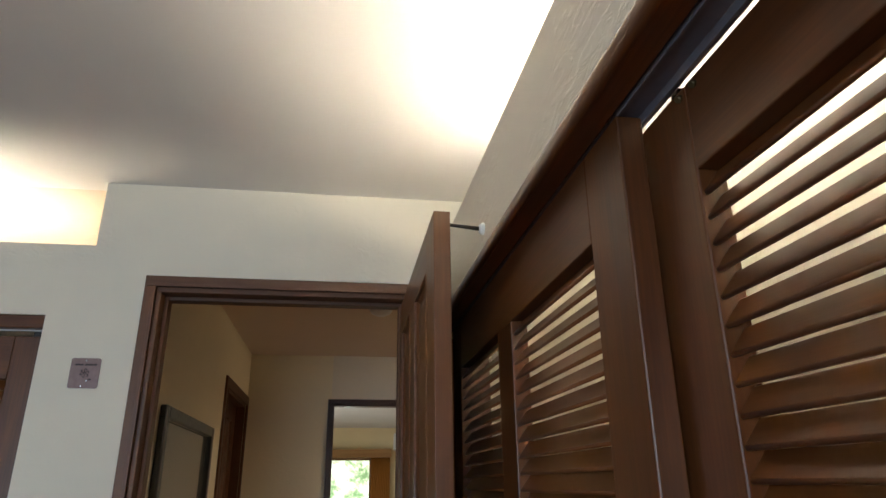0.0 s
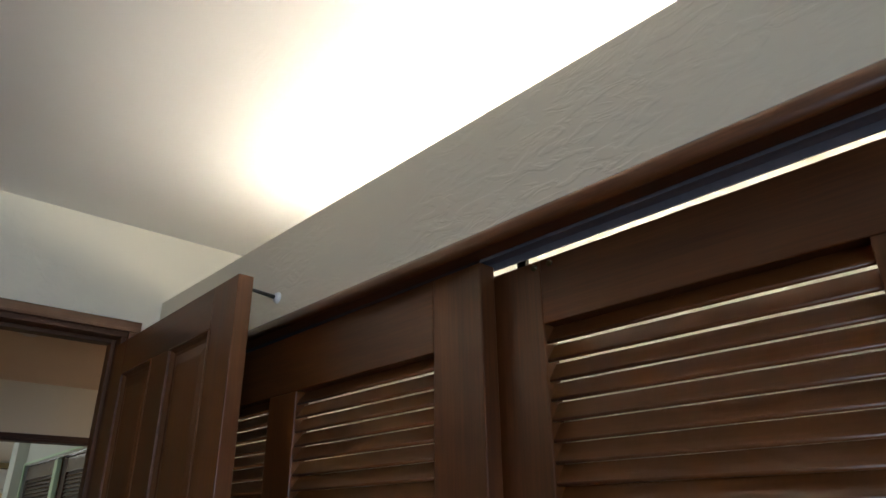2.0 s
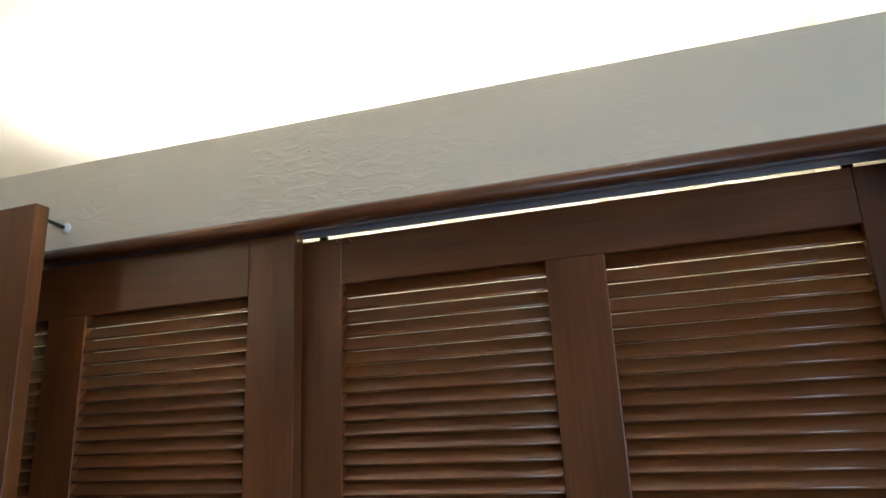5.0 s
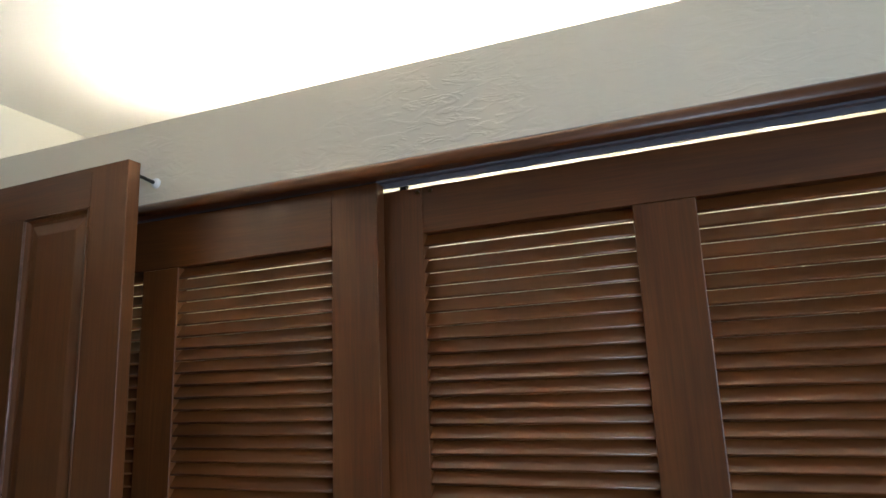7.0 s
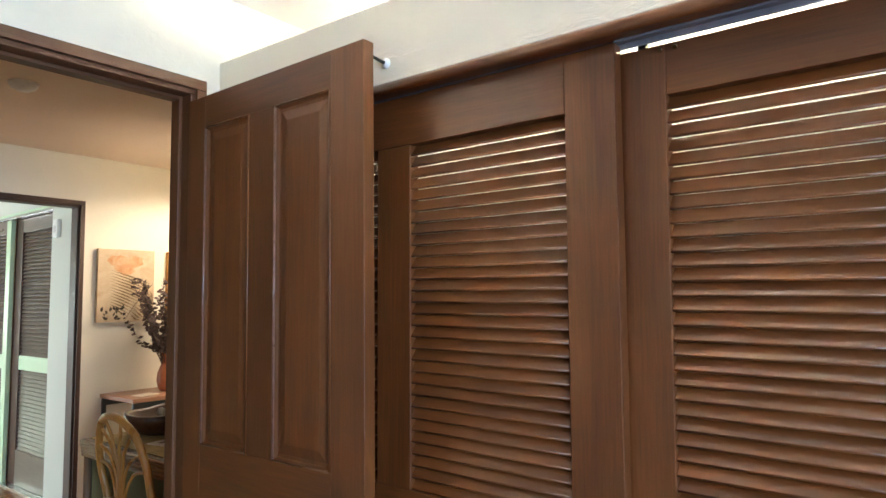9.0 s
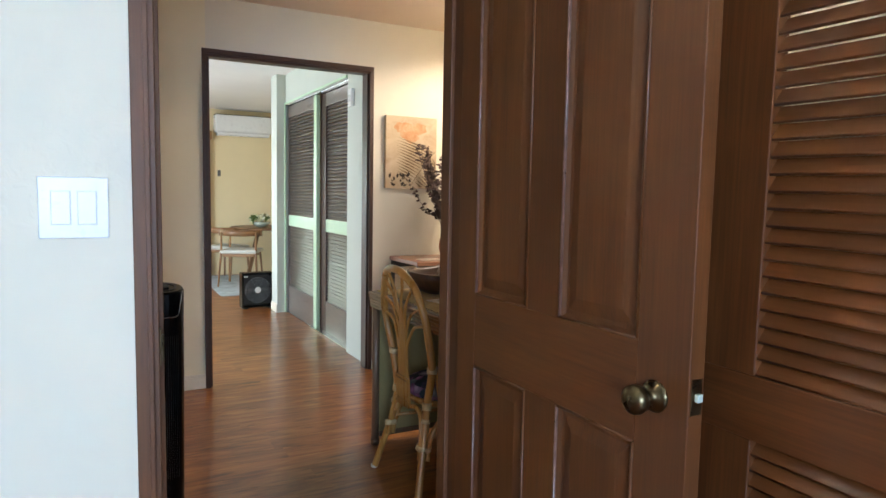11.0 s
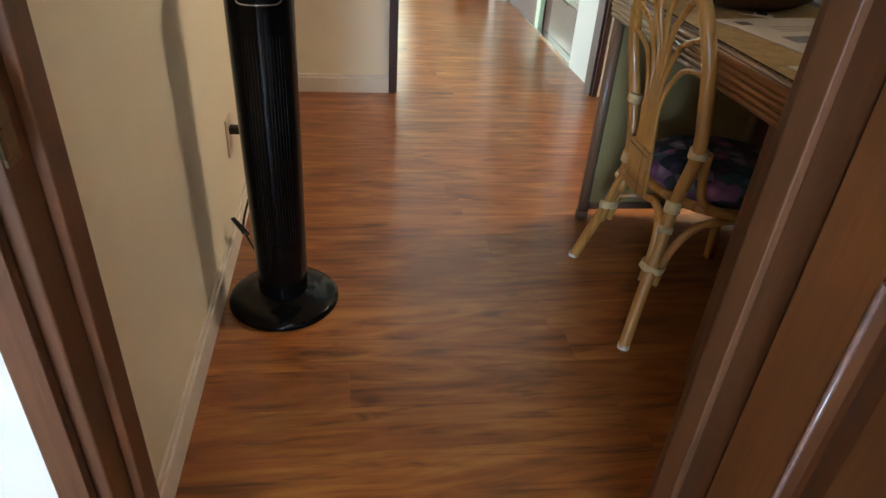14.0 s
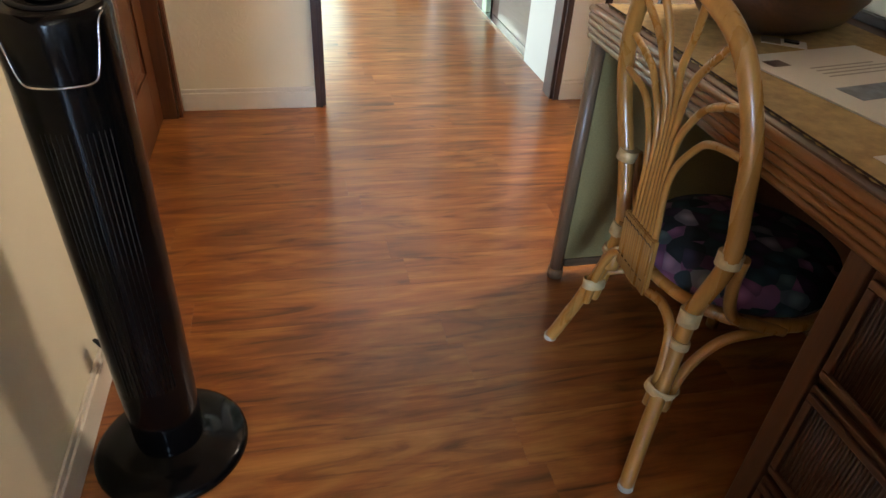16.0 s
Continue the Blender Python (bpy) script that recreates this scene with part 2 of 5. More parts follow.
wall("wall_slider_head", [(1.205, 1.32, 5.40, 7.27, 2.13, CZ)], SLIDERWALL)
wall("wall_pilaster", [(1.115, 1.32, 7.27, 7.50, 0, CZ)], SLIDERWALL)
wall("wall_living_return", [(1.32, 3.1, 7.40, 7.50, 0, CZ), (3.0, 3.1, 7.50, 10.6, 0, CZ)], LIVWALL)
wall("wall_living_far", [(-2.1, -1.45, 10.6, 10.72, 0, CZ), (0.69, 3.1, 10.6, 10.72, 0, CZ), (-1.45, 0.69, 10.6, 10.72, 0, 0.85), (-1.45, 0.69, 10.6, 10.72, 2.0, CZ)], LIVWALL)
wall("wall_living_side", [(-2.12, -2.0, YF1, 6.2, 0, CZ), (-2.12, -2.0, 9.0, 10.72, 0, CZ), (-2.12, -2.0, 6.2, 9.0, 2.15, CZ)], LIVWALL)
wall("wall_living_near", [(-2.12, -0.48, YF0, YF1, 0, CZ)], LIVWALL)
wall("wall_slider_closet", [(1.75, 1.85, YF1, 7.40, 0, CZ)], LIVWALL)
wall("wall_side_room", [(-1.6, -1.5, 2.95, YF0, 0, CZ)])
# browner ceiling colour, with warm bounce from the floor mixed in
HALLCEIL = plaster("floor_bounce_ceiling", (0.80, 0.67, 0.55), 0.9, 0.12)
for nm, b in (("ceiling_bedroom", (-2.82, 1.42, -2.52, YB1 - 0.06, CZ, CZ + 0.1)), ("ceiling_hall", (-2.82, 2.72, YB1 - 0.06, YF0 + 0.05, CZ, CZ + 0.1)),
              ("ceiling_living", (-2.12, 3.1, YF0 + 0.05, 10.72, CZ, CZ + 0.1))):
    setting(nm, bx(B(), *b), HALLCEIL if nm == "ceiling_hall" else CEIL)


def baseboard(name, x0, x1, y0, y1):
    bm = B()
    bx(bm, x0, x1, y0, y1, 0, 0.075, 0.002)
    if x1 - x0 < y1 - y0:
        bx(bm, x0 + 0.001, x0 + (x1 - x0) * 0.6, y0, y1, 0.0752, 0.092, 0.002) if x0 < 0 else bx(bm, x1 - (x1 - x0) * 0.6, x1 - 0.001, y0, y1, 0.0752, 0.092, 0.002)
    else:
        bx(bm, x0, x1, y1 - (y1 - y0) * 0.6, y1 - 0.001, 0.0752, 0.092, 0.002)
    setting(name, bm, BASE)


baseboard("baseboard_hall_side", -0.48, -0.467, YB1, 3.905)
baseboard("baseboard_hall_far", -0.467, 0.077, YF0 - 0.013, YF0)
baseboard("baseboard_hall_corner", 1.199, 2.60, YF0 - 0.013, YF0)
baseboard("baseboard_pilaster", 1.103, 1.115, 7.268, 7.502)

# door frames: jambs, stops and casings
def door_frame(name, axis, a0, a1, f0, f1, head, mat, width, label, stop=None, proud=0.012):
    """A lined opening from a0 to a1 along the axis, through a wall from f0 to f1."""
    root = thing(name, Matrix(), label, "door frame", "", "structure")

    def put(nm, u0, u1, v0, v1, z0, z1, ax, bev=0.0025):
        bm = B()
        bx(bm, *((u0, u1, v0, v1) if axis == "x" else (v0, v1, u0, u1)), z0, z1, bev)
        part(nm, bm, mat(ax), root)
    j = 0.022
    put("jamb", a0 - j, a0, f0 + 0.002, f1 - 0.002, 0, head, "z")
    put("jamb", a1, a1 + j, f0 + 0.002, f1 - 0.002, 0, head, "z")
    put("head_jamb", a0 - j, a1 + j, f0 + 0.002, f1 - 0.002, head, head + j, axis)
    for v0, v1 in ((f0 - proud, f0), (f1, f1 + proud)):
        put("casing", a0 - 0.014 - width, a0 - 0.014, v0, v1, 0, head + 0.014, "z")
        put("casing", a1 + 0.014, a1 + 0.014 + width, v0, v1, 0, head + 0.014, "z")
        put("head_casing", a0 - 0.014 - width, a1 + 0.014 + width, v0, v1, head + 0.0145, head + 0.0145 + width, axis)
        e = 0.010
        w0, w1 = (v0 - 0.003, v0) if v0 < f0 else (v1, v1 + 0.003)
        put("bead", a0 - 0.014 - e, a0 - 0.014, w0, w1, 0, head + 0.014, "z", 0.001)
        put("bead", a1 + 0.014, a1 + 0.014 + e, w0, w1, 0, head + 0.014, "z", 0.001)
        put("bead", a0 - 0.014 - e, a1 + 0.014 + e, w0, w1, head + 0.0145, head + 0.0145 + e, axis, 0.001)
    if stop:
        put("stop", a0, a0 + 0.012, *stop, 0, head, "z", 0.002)
        put("stop", a1 - 0.012, a1, *stop, 0, head, "z", 0.002)
        put("stop", a0 + 0.012, a1 - 0.012, *stop, head - 0.012, head, axis, 0.002)
    return root


frame1 = door_frame("door_1_frame", "x", -0.388, 0.350, YB0, YB1, 2.076, TRIM, 0.034, "reddish brown wooden door casing with worn edges", (2.148, 2.19))
bm = B()
bx(bm, -0.388, -0.3845, 2.103, 2.128, 0.875, 0.955, 0.001)
bx(bm, -0.3846, -0.380, 2.094, 2.104, 0.885, 0.945, 0.002)
part("strike_plate", bm, BRASS, frame1, "tarnished brass strike plate")
door_frame("door_2_frame", "x", 0.121, 1.158, YF0, YF1, 2.074, DARKTRIM, 0.030, "dark brown wooden casing round the living room opening")
door_frame("door_3_frame", "y", 3.985, 4.775, -0.60, -0.48, 2.05, TRIM, 0.060, "brown wooden casing of a closed side door")


# ---- panel door ----
def panel(x0, x1, z0, z1, t):
    """A raised panel, sunk in its frame, moulded on both faces; t is the leaf's thickness."""
    bm = B()
    for s in (1, -1):
        prof = [(0.0, 0.5 * t - 0.0005), (0.006, 0.5 * t - 0.006), (0.012, 0.5 * t - 0.011), (0.020, 0.5 * t - 0.012), (0.045, 0.5 * t - 0.006), (0.048, 0.5 * t - 0.0055)]
        rings = []
        for d, y in prof:
            rings.append([bm.verts.new(c) for c in ((x0 + d, -s * y, z0 + d), (x1 - d, -s * y, z0 + d), (x1 - d, -s * y, z1 - d), (x0 + d, -s * y, z1 - d))])
        for a, b in zip(rings, rings[1:]):
            for k in range(4):
                bm.faces.new((a[k], a[(k + 1) % 4], b[(k + 1) % 4], b[k]))
        bm.faces.new(rings[-1])
    return bm


def knob(root, x, z, side, t):
    bm = B()
    lathe(bm, [(0.0, 0.0), (0.031, 0.0), (0.032, 0.004), (0.026, 0.008), (0.013, 0.012), (0.011, 0.026), (0.014, 0.032), (0.025, 0.040), (0.029, 0.052), (0.027, 0.063), (0.016, 0.070), (0.0, 0.0715)], 28)
    bmesh.ops.transform(bm, matrix=pose(x, side * t / 2, z, 90 if side < 0 else -90) @ Matrix.Scale(0.88, 4), verts=bm.verts)
    part("knob", bm, BRASS, root, "round antique brass knob")


# pale worn bead, with the hinge-side highlight painted into its colour
WORNGLINT = plain("worn_glint", (0.21, 0.105, 0.078), 0.3, 0, 0.55, 55, 0, 0.3)


def panel_door(name, m, w, h, t, label):
    root = thing(name, m, label, "door", "", "structure")
    xs = (0.0, 0.087, 0.312, 0.423, 0.648, w)
    zs = (0.0, 0.23, 0.815, 0.997, 1.940, h)
    for a, b in ((0, 1), (4, 5)):
        part("stile", bx(B(), xs[a], xs[b], -t / 2, t / 2, 0, h, 0.002), DOORWOOD("z"), root)
    for a, b in ((0, 1), (2, 3), (4, 5)):
        part("rail", bx(B(), xs[1], xs[4], -t / 2 + 0.0003, t / 2 - 0.0003, zs[a], zs[b], 0.0012), DOORWOOD("x"), root)
    for a, b in ((1, 2), (3, 4)):
        part("mullion", bx(B(), xs[2], xs[3], -t / 2 + 0.0003, t / 2 - 0.0003, zs[a], zs[b], 0.0012), DOORWOOD("z"), root)
        for c, d in ((1, 2), (3, 4)):
            pn = part("panel", panel(xs[c], xs[d], zs[a], zs[b], t), DOORWOOD("z"), root)
            y = -t / 2 + 0.0012
            for p, q, worn in (((xs[c] + 0.003, y, zs[a] + 0.004), (xs[c] + 0.003, y, zs[b] - 0.004), True), ((xs[d] - 0.003, y, zs[a] + 0.004), (xs[d] - 0.003, y, zs[b] - 0.004), False),
                               ((xs[c] + 0.004, y, zs[a] + 0.003), (xs[d] - 0.004, y, zs[a] + 0.003), False), ((xs[c] + 0.004, y, zs[b] - 0.003), (xs[d] - 0.004, y, zs[b] - 0.003), False)):
                part("bead", tube(B(), [p, q], 0.0034, 6), WORNGLINT if worn else DOORWOOD("z"), pn)
    return root


# the leaf stands open against the closet, its hinge edge at the frame
leaf = panel_door("door_1", pose(0.3555, 2.087, 0.008, 0, 0, -90), 0.764, 2.037, 0.035, "reddish brown four-panel wooden door standing open")
knob(leaf, 0.695, 0.910, -1, 0.035)
knob(leaf, 0.695, 0.910, 1, 0.035)
part("latch_plate", bx(B(), 0.764, 0.7655, -0.012, 0.012, 0.895, 0.955, 0.0005), BRASS, leaf, "brass latch plate")
part("latch", bx(B(), 0.7655, 0.774, -0.006, 0.006, 0.918, 0.932, 0.002), plain("pale_nylon", (0.62, 0.70, 0.60), 0.4), leaf, "pale latch bolt")
for z in (0.14, 1.17, 1.84):
    bm = B()
    tube(bm, [(-0.002, 0.021, z - 0.045), (-0.002, 0.021, z + 0.045)], 0.005, 10)
    bx(bm, -0.0012, -0.0002, -0.014, 0.017, z - 0.045, z + 0.045)
    part("hinge", bm, IRON, leaf)
side = panel_door("door_3", pose(-0.555, 3.988, 0.008, 0, 0, 90), 0.784, 2.037, 0.035, "closed reddish brown wooden panel door")


# ---- louvred sliding doors ----
def slat_mesh(name, length, w, th, tilt, mat):
    """A thin blade with rounded long edges, its outer edge low."""
    c, s = math.cos(tilt), math.sin(tilt)
    r, prof = th / 2, []
    for side in (1, -1):
        for k in range(5):
            a = math.pi * (-0.5 + k / 4) + (0 if side > 0 else math.pi)
            prof.append((side * (w / 2 - r) + r * math.cos(a), r * math.sin(a)))
    bm = B()
    ends = [[bm.verts.new((x, u * c - v * s, u * s + v * c)) for u, v in prof] for x in (-length / 2, length / 2)]
    n = len(prof)
    for k in range(n):
        bm.faces.new((ends[0][k], ends[0][(k + 1) % n], ends[1][(k + 1) % n], ends[1][k])).smooth = k % 5 != 4
    bm.faces.new(ends[0])
    bm.faces.new(ends[1])
    return mesh_of(name, bm, mat)


def louvre_door(name, m, label, columns, h, zs, stile, mull, col_w, t, frame_mat, slat_mat, rail_mat=None, group="", low=True, kind="", category="closet door", pitch=0.0287, tilt=52.0, blade=0.0369, ends=None):
    """A framed door of slat columns; local x along its width, its face to -y. zs: bottom rail top, lock rail bottom and top, top rail bottom."""
    root = thing(name, m, label, category, group, kind)
    sl, sr = stile if isinstance(stile, tuple) else (stile, stile)
    ml, mr = ends or (frame_mat, frame_mat)
    w = sl + sr + columns * col_w + (columns - 1) * mull
    rail_mat = rail_mat or frame_mat
    y0, y1 = -t / 2, t / 2
    part("stile", bx(B(), -w / 2, -w / 2 + sl, y0, y1, 0, h, 0.0025), ml("z"), root)
    part("stile", bx(B(), w / 2 - sr, w / 2, y0, y1, 0, h, 0.0025), mr("z"), root)
    for z0, z1 in ((0, zs[0]), (zs[1], zs[2]), (zs[3], h)):
        part("rail", bx(B(), -w / 2 + sl, w / 2 - sr, y0 + 0.0004, y1 - 0.0004, z0, z1, 0.002), (rail_mat if z0 == zs[1] else frame_mat)("x"), root)
    me = slat_mesh("slat", col_w + 0.004, blade, 0.0062, radians(tilt), slat_mat("x"))
    for c in range(columns):
        x = -w / 2 + sl + col_w / 2 + c * (col_w + mull)
        if c:
            for z0, z1 in ((zs[0], zs[1]), (zs[2], zs[3])):
                part("mullion", bx(B(), x - col_w / 2 - mull, x - col_w / 2, y0 + 0.0004, y1 - 0.0004, z0, z1, 0.002), frame_mat("z"), root)
        for z0, z1 in ((zs[0], zs[1]), (zs[2], zs[3])) if low else ((zs[2], zs[3]),):
            n = round((z1 - z0) / pitch)
            p = (z1 - z0) / n
            for k in range(n):
                s = part("slat", me, None, root)
                s.location = (x, random.uniform(-0.0006, 0.0006), z0 + p * (k + 0.5))
                s.rotation_euler[0] = random.gauss(0, 0.010)
    return root


ZS = (0.24, 0.83, 0.943, 1.799)
front = louvre_door("closet_door", pose(0.504, 1.3805, 0.012, 0, 0.5, -90), "mahogany louvred sliding closet door with two slat panels", 2, 1.9275, ZS, 0.114, 0.113, 0.435, 0.034, CLOSET, CLOSET_SLAT, group="sliding closet doors")
rear = louvre_door("closet_door", pose(0.545, 0.2015, 0.012, 0, 0.7, -90), "mahogany louvred sliding closet door with two slat panels", 2, 1.9025, ZS, 0.114, 0.113, 0.435, 0.034, CLOSET, CLOSET_SLAT, group="sliding closet doors")
for y in (0.075, 0.105):
    part("screw", tube(B(), [(-0.6055 + y + 0.03, -0.0172, 1.893), (-0.6055 + y + 0.03, -0.0215, 1.893 - 0.004)], 0.0045, 8), BRASS, rear, "worn brass screw head")
for y in (0.06, 1.10):
    part("hanger", bx(B(), -0.6055 + y - 0.009, -0.6055 + y + 0.009, 0.004, 0.014, 1.9037, 1.932, 0.001), IRON, rear, "dark metal track hanger")
bm = B()
bx(bm, 0.489, 0.540, -0.42, 2.03, 1.949, 1.955)
bx(bm, 0.489, 0.4915, -0.42, 0.760, 1.942, 1.949)
bx(bm, 0.5225, 0.5255, -0.42, 2.03, 1.9370, 1.949)
sag(setting("closet_track", bm, TRACK, "grey steel double track for sliding closet doors"))
# moulding with a rounded nose and a hollow under it
bm = B()
prof = [(0.4495, 1.9668), (0.4405, 1.9668), (0.4378, 1.9645), (0.4368, 1.959), (0.4368, 1.950), (0.4380, 1.945), (0.4415, 1.941), (0.4455, 1.940), (0.4500, 1.942), (0.484, 1.945), (0.4855, 1.9668)]
ends = [[bm.verts.new((x, y, z)) for x, z in prof] for y in (-0.44, 2.098)]
for k in range(len(prof)):
    j = (k + 1) % len(prof)
    bm.faces.new((ends[0][k], ends[0][j], ends[1][j], ends[1][k])).smooth = 1 <= k <= 7
bm.faces.new(ends[0])
bm.faces.new(ends[1])
sag(setting("closet_trim", bm, CLOSET("y"), "dark wooden moulding over the closet doors"))
# the bead's grey stands in for the shadow line under the plaster
sag(setting("closet_trim_bead", bx(B(), 0.4455, 0.4497, -0.44, 2.098, 1.9672, 1.9712, 0.001), plain("shadow_line_grey", (0.33, 0.27, 0.25), 0.6), "thin bead between moulding and plaster, coloured as a grey shadow line"))
setting("closet_jamb", bx(bx(B(), 0.452, 0.60, 1.995, 2.029, 0, 1.927, 0.002), 0.452, 0.60, -0.439, -0.415, 0, 1.927, 0.002), CLOSET("z"), "dark wooden closet jamb")
# the other closet, in the door's wall
ZL = (0.24, 0.83, 0.943, 1.80)
left_door = louvre_door("closet_door", pose(-1.021, 2.145, 0.012), "dark brown louvred closet door with a flush metal pull", 1, 1.925, ZL, 0.078, 0.1, 0.48, 0.034, CLOSET, CLOSET_SLAT, group="sliding closet doors")
bm = B()
bx(bm, 0.252, 0.294, -0.0195, -0.0172, 0.865, 0.945, 0.0008)
bx(bm, 0.260, 0.286, -0.0205, -0.0195, 0.873, 0.937, 0.0006)
part("hanger", bx(B(), 0.285, 0.303, -0.008, 0.004, 1.925, 1.940, 0.001), IRON, left_door, "dark metal track hanger")
part("flush_pull", bm, STEEL, left_door, "worn metal flush pull")
louvre_door("closet_door", pose(-1.626, 2.185, 0.012), "dark brown louvred closet door with a flush metal pull", 1, 1.925, ZL, 0.078, 0.1, 0.48, 0.034, CLOSET, CLOSET_SLAT, group="sliding closet doors")
setting("left_closet_trim", bx(B(), -1.95, -0.701, 2.104, 2.215, 1.957, 1.9955, 0.003), CLOSET("x"), "dark wooden closet header")
setting("left_closet_track", bx(B(), -1.95, -0.701, 2.13, 2.21, 1.9525, 1.9565), STEEL, "grey steel closet track")


# fluorescent battens behind the two ledges
TUBE = glow("fluorescent_tube", (1.0, 0.985, 0.93), TUBE_E)


def batten(m, length, label):
    root = thing("fluorescent_batten", m, label, "light fixture", "ledge lights")
    part("housing", bx(B(), -length / 2 - 0.03, length / 2 + 0.03, -0.03, 0.03, -0.05, -0.022, 0.003), WHITE, root)
    # unseen flanges, added to cut the tube's direct light into the closet
    for s in (-1, 1):
        part("side_shield", bx(B(), -length / 2 - 0.03, length / 2 + 0.03, s * 0.0285 - 0.0015, s * 0.0285 + 0.0015, -0.0218, -0.003), WHITE, root, "white flange added to hold back the tube's side light")
    for s in (-1, 1):
        part("end_holder", bx(B(), s * (length / 2 + 0.008) - 0.008, s * (length / 2 + 0.008) + 0.008, -0.014, 0.014, -0.0215, 0.018, 0.002), WHITE, root)
    part("tube", tube(B(), [(-length / 2, 0, 0), (length / 2, 0, 0)], 0.013, 10), TUBE, root, "glowing fluorescent tube")
    return root


batten(pose(0.640, 0.64, 2.150, 0, 0, 90), 1.9, "white fluorescent batten on a bracket behind the closet fascia")
batten(pose(-1.45, 2.32, 2.165), 1.2, "white fluorescent batten on a bracket above the smaller closet")
bm = B()
for y in (-0.10, 0.64, 1.40):
    bx(bm, 0.5405, 0.66, y - 0.02, y + 0.02, 2.092, 2.0995, 0.001)
setting("lamp_brackets", bm, STEEL, "steel brackets that carry a lamp")
bm = B()
for x in (-1.85, -1.05):
    bx(bm, x - 0.02, x + 0.02, 2.2205, 2.34, 2.107, 2.1145, 0.001)
setting("ledge_brackets", bm, STEEL, "steel brackets that carry a lamp")

# door stop
stop = thing("door_stop", pose(0.45, 1.352, 2.021), "white rubber door stop on a dark rod, fixed to the wall", "door stop")
bm = B()
lathe(bm, [(0, 0), (0.013, 0), (0.013, 0.004), (0.009, 0.010), (0.0, 0.0115)], 16)
bmesh.ops.transform(bm, matrix=pose(0, 0, 0, 0, -90), verts=bm.verts)
part("base", bm, WHITE, stop, "white rubber base")
part("rod", tube(B(), [(-0.008, 0, 0), (-0.074, -0.004, 0.004)], [0.005, 0.0035], 10), IRON, stop, "dark metal rod")

# switch plate and door plaque
plate = thing("light_switch", pose(-0.541, 2.0995, 1.2155), "white two-gang light switch plate on the wall", "light switch")
part("plate", bx(B(), -0.062, 0.062, -0.006, 0, -0.0615, 0.0615, 0.0025), WHITE, plate)
for x in (-0.023, 0.023):
    r = part("rocker", bx(B(), x - 0.0165, x + 0.0165, -0.0098, -0.0062, -0.033, 0.033, 0.0012), WHITE, plate)
    part("recess", bx(B(), x - 0.0185, x + 0.0185, -0.0066, -0.0058, -0.035, 0.035), plain("rocker_gap", (0.76, 0.77, 0.78), 0.5), plate)
    for z in (0.049, -0.049):
        part("screw", tube(B(), [(x, -0.0058, z), (x, -0.0072, z)], 0.0028, 8), WHITE, plate)
plaque = thing("door_plaque", pose(-0.564, 2.0995, 1.827), "small brown metal plaque with an etched flower and lettering", "sign")
bm = bx(B(), -0.040, 0.040, -0.0025, 0, -0.043, 0.043)
bmesh.ops.bevel(bm, geom=[e for e in bm.edges if abs(e.verts[0].co.y - e.verts[1].co.y) > 0.001], offset=0.007, segments=4, affect="EDGES", profile=0.5)
part("plate", bm, plain("plaque_bronze", (0.20, 0.125, 0.115), 0.38, 0.55, 0.2, 60), plaque)
INK = plain("etched_ink", (0.035, 0.02, 0.018), 0.6)
for k in range(6):
    a = k * math.pi / 3 + 0.3
    bm = tube(B(), curve([(0.002 * math.cos(a), -0.0029, 0.002 * math.sin(a)), (0.010 * math.cos(a + 0.3), -0.0029, 0.010 * math.sin(a + 0.3)), (0.0125 * math.cos(a), -0.0029, 0.0125 * math.sin(a)), (0.010 * math.cos(a - 0.3), -0.0029, 0.010 * math.sin(a - 0.3))], 3), 0.0011, 5)
    part("petal", bm, INK, plaque)
for x0, x1, z in ((-0.028, -0.006, 0.024), (-0.001, 0.030, 0.024), (0.012, 0.020, -0.018)):
    part("lettering", bx(B(), x0, x1, -0.0032, -0.0024, z - 0.0025, z + 0.0025), INK, plaque)
for x, z in ((0.0, 0.036), (-0.004, -0.037), (0.008, -0.022)):
    part("screw", tube(B(), [(x, -0.002, z), (x, -0.0036, z)], 0.0022, 8), CHROME, plaque)

# ---- hall ----
RATTAN = wood("rattan_pole", (0.40, 0.167, 0.036), (0.58, 0.285, 0.072), "z", 0.28, 0.5, 0.10, 0.10)
BINDING = plain("cane_binding", (0.64, 0.45, 0.22), 0.4, 0, 0.2, 90)


